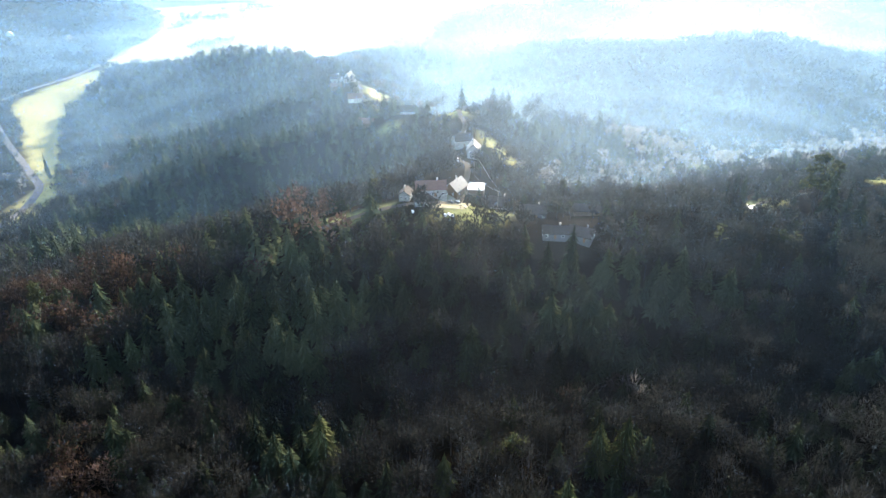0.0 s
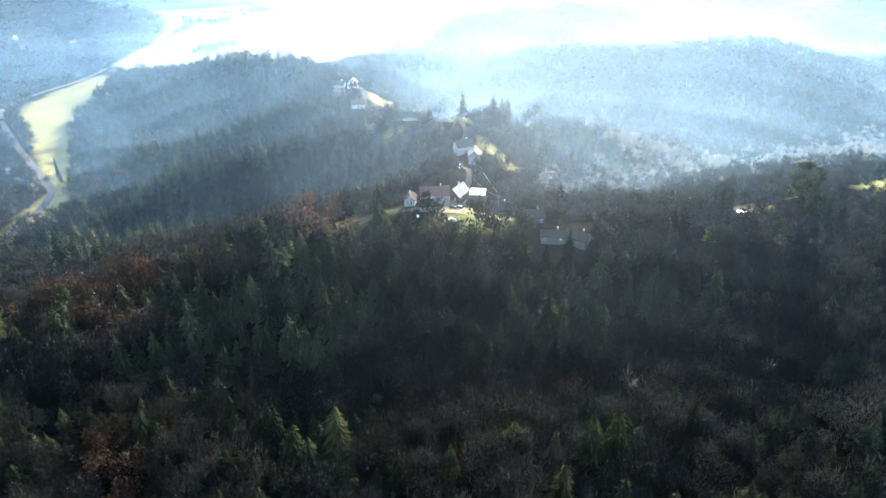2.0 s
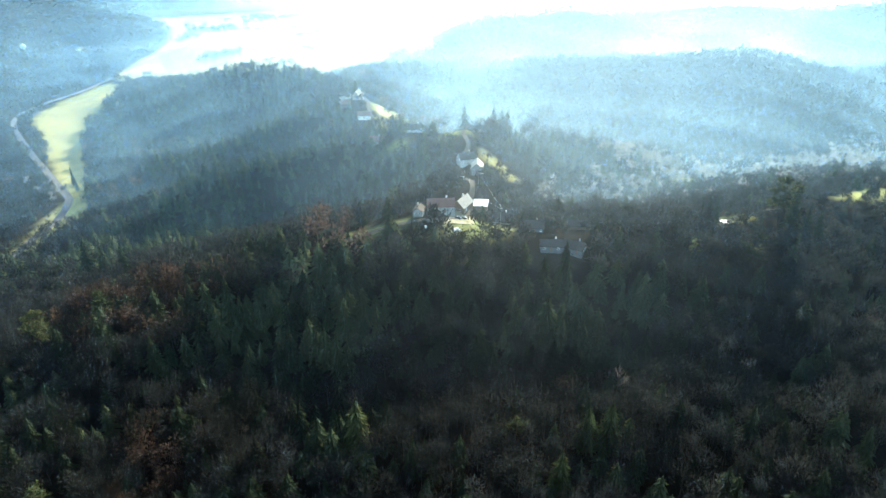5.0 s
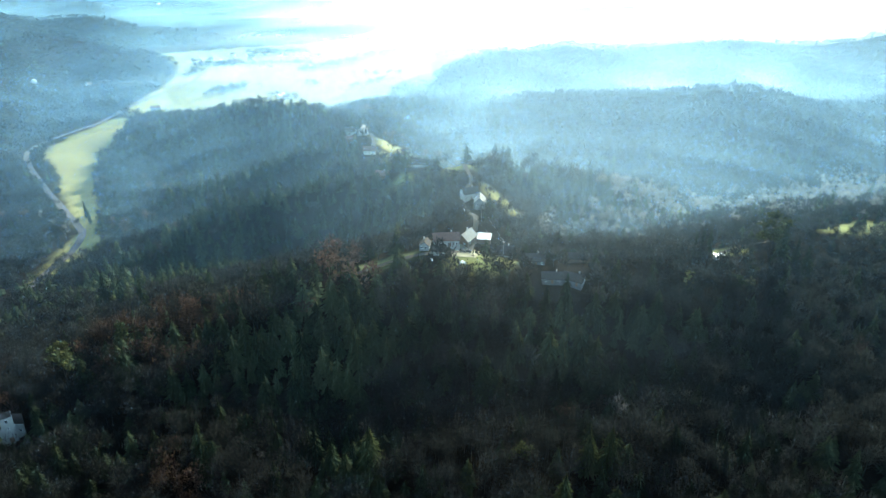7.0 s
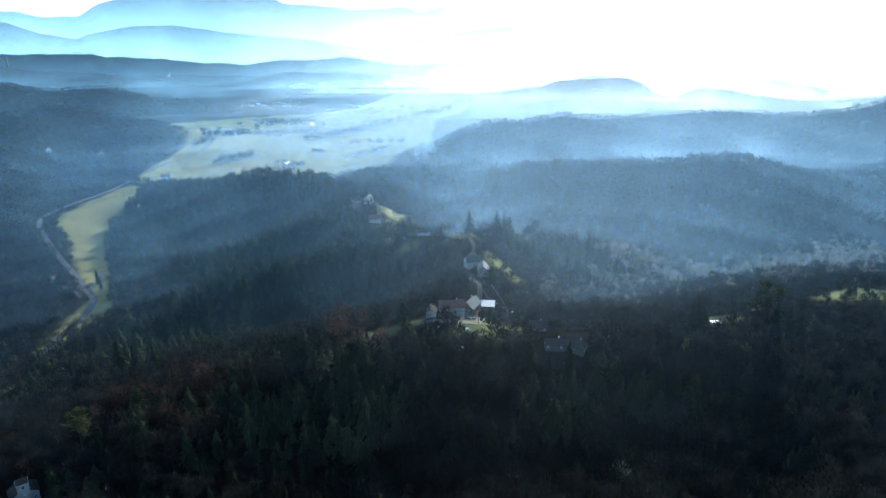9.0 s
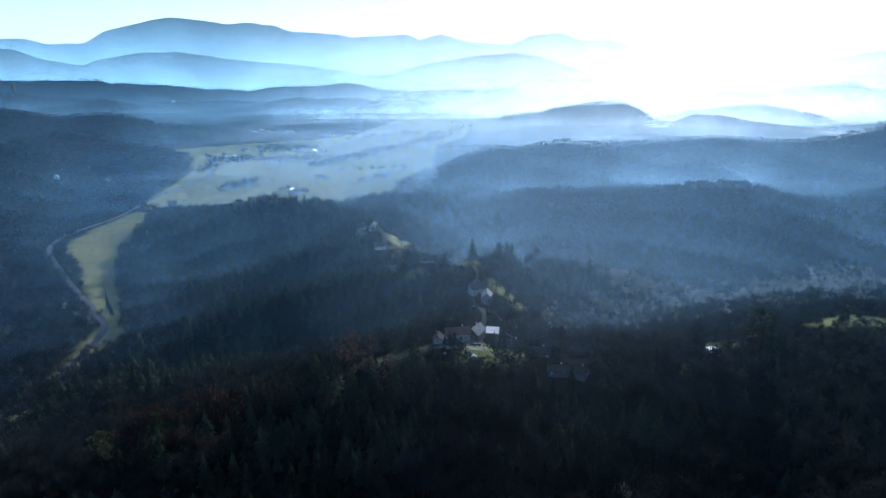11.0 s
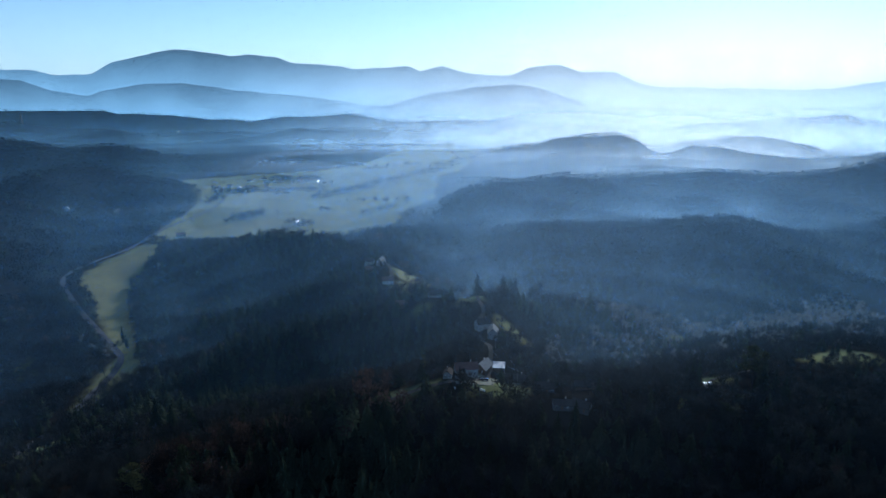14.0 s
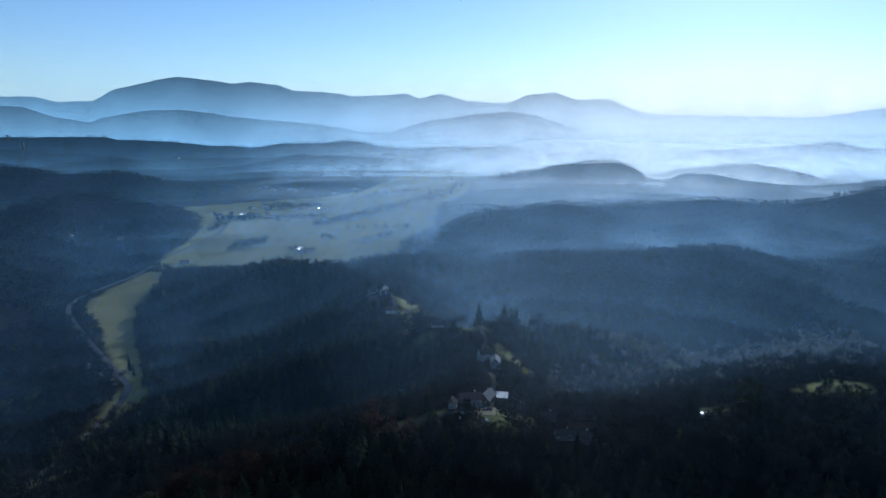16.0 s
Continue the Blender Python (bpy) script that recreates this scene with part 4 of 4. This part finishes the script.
x, y, z = scatter(-430, 430, 96, 240, 7.0, seed=11)
ok = clear_of(x, y)
x, y, z = x[ok], y[ok], z[ok]
single = (np.abs(x - 10) < 96) & (y > 114) & (y < 186)
kinds = kinds_at(x, y, z)
for tx, ty, tz, k in zip(x[single], y[single], z[single], kinds[single]):
    kind = NAMES[k]
    plant(kind, tx, ty, tz, q.uniform(0.72, 1.2) if kind != "spruce" else q.uniform(0.6, 1.2), q.uniform(0, 6.28), int(q.integers(len(FINE[kind]))), q.uniform(1.0, 1.35))
forest("wood_near", x[~single], y[~single], z[~single], FINE, WOOD_LABELS, seed=2)
x, y, z = scatter(-560, 520, 240, 720, 8.2, seed=12)
ok = clear_of(x, y)
ok &= ~((y > 718))
forest("wood_middle", x[ok], y[ok], z[ok], MIDDLE, WOOD_LABELS, seed=3)
x, y, z = scatter(66, 430, 236, 425, 9.0, seed=21)
ok = clear_of(x, y)
forest("wood_crest", x[ok], y[ok], z[ok], MIDDLE, WOOD_LABELS, seed=23, grow=0.8)
x, y, z = scatter(-470, 140, 720, 960, 8.2, seed=18)
ok = clear_of(x, y)
forest("wood_ridge_end", x[ok], y[ok], z[ok], MIDDLE, WOOD_LABELS, seed=9)
x, y, z = scatter(-1150, 1200, 720, 1320, 10.5, seed=13)
ok = clear_of(x, y) & ~((x > -470) & (x < 140) & (y < 960))
forest("wood_far", x[ok], y[ok], z[ok], COARSE, WOOD_LABELS, seed=4, bark=False)
x, y, z = scatter(-1900, 1900, 1320, 2350, 17, seed=14)
ok = (z > -84) & clear_of(x, y)
forest("wood_farther", x[ok], y[ok], z[ok], COARSE, WOOD_LABELS, grow=1.4, seed=6, bark=False, squat=0.6)
x, y, z = scatter(-2900, 2900, 2350, 4400, 36, seed=15)
ok = (z > -82) & clear_of(x, y)
forest("wood_distant", x[ok], y[ok], z[ok], COARSE, WOOD_LABELS, grow=1.9, seed=7, bark=False, squat=0.42)

# hedges and stream banks across the broad valley
hx, hy = [], []
q = np.random.default_rng(31)
for a, c, n, wide in (((-600, 1505), (-520, 1620), 40, 14), ((-520, 1625), (-360, 1690), 70, 16), ((-350, 1550), (-262, 1666), 50, 9), ((-262, 1666), (-153, 1920), 70, 12), ((-153, 1920), (-20, 2140), 60, 16),
                      ((-470, 1230), (-410, 1330), 36, 12), ((-598, 1430), (-570, 1486), 16, 8), ((-300, 1365), (-259, 1350), 8, 4), ((-560, 1900), (-400, 1880), 50, 18), ((-680, 2375), (-520, 2375), 40, 16), ((-340, 1230), (-290, 1205), 12, 8),
                      ((-30, 2200), (260, 3050), 70, 30), ((-300, 2100), (-100, 2330), 40, 20), ((-250, 1480), (-80, 1500), 14, 6), ((-200, 1300), (-130, 1400), 14, 8)):
    n = int(1.6 * n)
    u = q.uniform(0, 1, n)
    hx.append(a[0] + (c[0] - a[0]) * u + q.normal(0, wide, n)), hy.append(a[1] + (c[1] - a[1]) * u + q.normal(0, wide, n))
x, y = np.concatenate(hx), np.concatenate(hy)
z = land(x, y)
forest("hedge", x, y, z, COARSE, ["dark conifers among the valley fields", "bare trees along the valley stream", "brown trees along the fields", "pines among the valley fields", "pale bare trees by the stream"], grow=1.05, seed=8, bark=False)

# ---- far mountains ----
def mountain(name, y0, depth, profile, rough, label):
    px = np.linspace(-4300, 4300, 640)
    pz = np.interp(px, [p[0] for p in profile], [p[1] for p in profile])
    pz = pz + value_noise(px, px * 0, 130, 3) * rough + value_noise(px, px * 0, 45, 4) * rough * 0.5 + value_noise(px, px * 0, 16, 6) * rough * 0.3
    rows = [(-0.5, -0.0), (-0.3, 0.45), (-0.12, 0.8), (0, 1.0), (0.5, 0.0)]
    v = np.array([[(x_, y0 + depth * u + value_noise(x_, u * 900, 200, 8) * depth * 0.25 * (w < 1), -95 + (z_ + 95) * w) for x_, z_ in zip(px, pz)] for u, w in rows])
    k = np.arange(v.shape[0] * 640).reshape(-1, 640)
    f = np.stack([k[:-1, :-1], k[:-1, 1:], k[1:, 1:], k[1:, :-1]], -1).reshape(-1, 4)
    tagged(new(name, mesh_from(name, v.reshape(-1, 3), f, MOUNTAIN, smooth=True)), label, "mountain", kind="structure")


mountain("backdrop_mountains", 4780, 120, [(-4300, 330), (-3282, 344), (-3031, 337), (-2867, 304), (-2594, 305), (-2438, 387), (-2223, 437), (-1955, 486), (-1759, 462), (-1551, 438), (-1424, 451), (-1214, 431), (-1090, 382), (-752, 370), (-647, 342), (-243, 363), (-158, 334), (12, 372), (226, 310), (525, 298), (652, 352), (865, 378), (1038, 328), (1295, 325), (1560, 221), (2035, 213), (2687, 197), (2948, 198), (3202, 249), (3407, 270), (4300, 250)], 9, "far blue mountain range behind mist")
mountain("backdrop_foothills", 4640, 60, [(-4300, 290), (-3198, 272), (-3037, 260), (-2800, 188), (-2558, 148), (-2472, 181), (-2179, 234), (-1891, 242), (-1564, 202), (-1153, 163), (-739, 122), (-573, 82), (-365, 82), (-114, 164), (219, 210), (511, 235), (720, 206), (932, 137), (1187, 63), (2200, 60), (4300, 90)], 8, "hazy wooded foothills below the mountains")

# ---- mist ----
def haze_material(name, depth, air, fog, tops, white, aside, ahead, towards, spread, height=260.0, fog_height=32.0, foot=24.0, glow=0.0, blue=None):
    """Thin haze that lets most light by and scatters the rest, or emits it where glow is set: depth in metres that one
    veil stands for, its share of light scattered per metre by clear haze and by the fog lying low, and the heights
    between which it ends."""
    m, nd, ln = material(name)

    def calc(operation, a, b=None, c=None, clamp=False):
        n = nd.new("ShaderNodeMath")
        n.operation, n.use_clamp = operation, clamp
        for k, v in enumerate((a, b, c)):
            if isinstance(v, (int, float)):
                n.inputs[k].default_value = v
            elif v is not None:
                ln.new(v, n.inputs[k])
        return n.outputs[0]

    def span(value, lo, hi, a, b):
        n = nd.new("ShaderNodeMapRange")
        n.interpolation_type = "SMOOTHSTEP"
        for key, v in (("From Min", lo), ("From Max", hi), ("To Min", a), ("To Max", b)):
            n.inputs[key].default_value = v
        ln.new(value, n.inputs["Value"])
        return n.outputs[0]

    geo, xyz = nd.new("ShaderNodeNewGeometry"), nd.new("ShaderNodeSeparateXYZ")
    ln.new(geo.outputs["Position"], xyz.inputs[0])
    z = calc("ADD", xyz.outputs["Z"], -BASE)
    # glare put into tint and density: thicker, whiter sunward; thinner, bluer away
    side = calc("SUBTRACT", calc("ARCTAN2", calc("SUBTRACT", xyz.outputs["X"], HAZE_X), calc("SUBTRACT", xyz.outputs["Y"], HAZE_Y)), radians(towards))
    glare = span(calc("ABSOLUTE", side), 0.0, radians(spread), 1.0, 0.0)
    drift = node(nd, "ShaderNodeTexNoise", Scale=0.0028, Detail=4.0, Roughness=0.55)
    wisp = node(nd, "ShaderNodeTexNoise", Scale=0.011, Detail=3.0, Roughness=0.5)
    for n in (drift, wisp):
        ln.new(geo.outputs["Position"], n.inputs["Vector"])
    patch = calc("MULTIPLY", span(drift.outputs["Fac"], 0.36, 0.62, 0.45, 1.5), span(wisp.outputs["Fac"], 0.3, 0.7, 0.6, 1.4))
    even = span(drift.outputs["Fac"], 0.3, 0.7, 0.8, 1.2)
    high = calc("MULTIPLY", calc("MULTIPLY", calc("EXPONENT", calc("DIVIDE", z, -height)), air * depth), even)
    low = calc("MULTIPLY", calc("MULTIPLY", calc("EXPONENT", calc("DIVIDE", z, -fog_height)), fog * depth), patch)
    thick = calc("SUBTRACT", 1.0, calc("EXPONENT", calc("MULTIPLY", calc("ADD", high, low), calc("MULTIPLY_ADD", glare, aside - ahead, -aside))), clamp=True)
    thick = calc("MULTIPLY", calc("MULTIPLY", thick, span(xyz.outputs["Z"], tops[0], tops[1], 1.0, 0.0)), span(z, -2.0, foot, 0.0, 1.0))
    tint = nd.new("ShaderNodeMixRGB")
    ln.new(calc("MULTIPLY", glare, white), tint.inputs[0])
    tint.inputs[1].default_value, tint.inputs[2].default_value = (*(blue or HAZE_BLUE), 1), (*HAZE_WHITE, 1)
    d, t = nd.new("ShaderNodeBsdfDiffuse"), nd.new("ShaderNodeBsdfTranslucent")
    ln.new(tint.outputs[0], d.inputs["Color"]), ln.new(tint.outputs[0], t.inputs["Color"])
    body = nd.new("ShaderNodeMixShader")
    body.inputs[0].default_value = 0.9
    ln.new(d.outputs[0], body.inputs[1]), ln.new(t.outputs[0], body.inputs[2])
    # with glow the sheet gives off its haze brightness itself, unlit by the sun
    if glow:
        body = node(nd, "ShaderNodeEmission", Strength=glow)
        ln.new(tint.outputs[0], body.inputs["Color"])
    clear, mx = nd.new("ShaderNodeBsdfTransparent"), nd.new("ShaderNodeMixShader")
    ln.new(thick, mx.inputs[0]), ln.new(clear.outputs[0], mx.inputs[1]), ln.new(body.outputs[0], mx.inputs[2])
    ln.new(mx.outputs[0], nd.new("ShaderNodeOutputMaterial").inputs[0])
    return m


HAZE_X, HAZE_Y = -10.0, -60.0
# airlight colours of the sheets: away from the sun, towards the sun
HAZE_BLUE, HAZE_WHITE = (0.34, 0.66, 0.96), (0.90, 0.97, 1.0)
GROWTH = 1.105
scene.cycles.transparent_max_bounces = 64
HAZE_LABEL = "thin pale blue winter haze over the valleys"


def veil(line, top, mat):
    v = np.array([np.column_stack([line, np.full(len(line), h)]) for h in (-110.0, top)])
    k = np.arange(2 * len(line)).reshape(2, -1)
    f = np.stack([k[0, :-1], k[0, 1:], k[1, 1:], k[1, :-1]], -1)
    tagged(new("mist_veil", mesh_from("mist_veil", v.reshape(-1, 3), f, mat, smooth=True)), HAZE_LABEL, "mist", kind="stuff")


# standing sheets in place of airlight; the nearest also stand for veiling glare
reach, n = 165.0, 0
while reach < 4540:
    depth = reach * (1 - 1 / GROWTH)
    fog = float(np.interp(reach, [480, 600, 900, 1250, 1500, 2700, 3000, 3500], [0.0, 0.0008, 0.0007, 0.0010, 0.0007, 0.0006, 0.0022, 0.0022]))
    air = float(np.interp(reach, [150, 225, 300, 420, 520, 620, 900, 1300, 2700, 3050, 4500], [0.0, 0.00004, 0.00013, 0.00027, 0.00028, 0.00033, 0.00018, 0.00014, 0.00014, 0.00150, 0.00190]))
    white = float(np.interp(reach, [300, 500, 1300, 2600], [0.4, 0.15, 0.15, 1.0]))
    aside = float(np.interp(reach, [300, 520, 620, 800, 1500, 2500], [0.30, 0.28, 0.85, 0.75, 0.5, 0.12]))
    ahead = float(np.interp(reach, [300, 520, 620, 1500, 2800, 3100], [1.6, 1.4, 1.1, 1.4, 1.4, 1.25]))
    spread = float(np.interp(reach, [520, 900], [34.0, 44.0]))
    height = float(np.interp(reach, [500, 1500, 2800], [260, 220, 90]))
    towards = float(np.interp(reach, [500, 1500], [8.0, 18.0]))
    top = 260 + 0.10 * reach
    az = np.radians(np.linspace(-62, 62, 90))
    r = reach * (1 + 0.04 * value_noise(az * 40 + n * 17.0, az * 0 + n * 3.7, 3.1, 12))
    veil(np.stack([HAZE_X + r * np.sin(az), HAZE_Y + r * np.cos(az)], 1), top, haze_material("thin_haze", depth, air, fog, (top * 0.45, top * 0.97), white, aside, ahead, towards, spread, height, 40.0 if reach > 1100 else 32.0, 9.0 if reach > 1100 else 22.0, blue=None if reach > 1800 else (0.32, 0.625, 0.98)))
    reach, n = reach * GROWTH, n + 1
# emissive sheets before foothills and mountains: bright air put in as glow, far backdrop
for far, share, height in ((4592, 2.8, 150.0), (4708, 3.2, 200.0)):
    veil(np.stack([np.linspace(-4600, 4600, 60), np.full(60, float(far))], 1), 800.0, haze_material("mountain_haze_glow", 1.0, share, 0.0, (420, 780), 1.0, 0.85, 1.6, 18.0, 44.0, height, glow=1.2, blue=(0.43, 0.75, 1.0)))


def bank(cx, cy, hx, hy, height, depth):
    """Mist lying level over low ground, thinning out at its edges."""
    m, nd, ln = material("lying_mist")
    co, geo = nd.new("ShaderNodeTexCoord"), nd.new("ShaderNodeNewGeometry")
    ball = nd.new("ShaderNodeTexGradient")
    ball.gradient_type = "SPHERICAL"
    ln.new(co.outputs["Object"], ball.inputs["Vector"])
    wisp = node(nd, "ShaderNodeTexNoise", Scale=0.0022, Detail=3.0, Roughness=0.5)
    ln.new(geo.outputs["Position"], wisp.inputs["Vector"])
    vary = nd.new("ShaderNodeMapRange")
    for key, v in (("From Min", 0.3), ("From Max", 0.7), ("To Min", 0.55 * depth), ("To Max", 1.25 * depth)):
        vary.inputs[key].default_value = v
    ln.new(wisp.outputs["Fac"], vary.inputs["Value"])
    soft = nd.new("ShaderNodeMapRange")
    soft.interpolation_type = "SMOOTHERSTEP"
    soft.inputs["From Max"].default_value = 0.6
    ln.new(ball.outputs["Fac"], soft.inputs["Value"])
    both = nd.new("ShaderNodeMath")
    both.operation = "MULTIPLY"
    ln.new(vary.outputs[0], both.inputs[0]), ln.new(soft.outputs[0], both.inputs[1])
    d = node(nd, "ShaderNodeBsdfDiffuse", Color=(0.80, 0.92, 0.98, 1))
    clear, mx = nd.new("ShaderNodeBsdfTransparent"), nd.new("ShaderNodeMixShader")
    ln.new(both.outputs[0], mx.inputs[0]), ln.new(clear.outputs[0], mx.inputs[1]), ln.new(d.outputs[0], mx.inputs[2])
    ln.new(mx.outputs[0], nd.new("ShaderNodeOutputMaterial").inputs[0])
    xs, ys = np.meshgrid(np.linspace(-1, 1, 16), np.linspace(-1, 1, 16))
    v = np.stack([xs, ys, value_noise(cx + xs * hx, cy + ys * hy, 300, 5) * 3], -1).reshape(-1, 3)
    k = np.arange(256).reshape(16, 16)
    f = np.stack([k[:-1, :-1], k[:-1, 1:], k[1:, 1:], k[1:, :-1]], -1).reshape(-1, 4)
    ob = tagged(new("mist_bank", mesh_from("mist_bank", v, f, m, smooth=True)), "low pale mist lying over the valley floor", "mist", kind="stuff")
    ob.matrix_basis = Matrix.LocRotScale((cx, cy, height), None, (hx, hy, 1))


bank(-330, 1650, 620, 900, -76, 0.07)
bank(-260, 1950, 700, 1000, -70, 0.10)
bank(-150, 2600, 900, 1100, -62, 0.20)
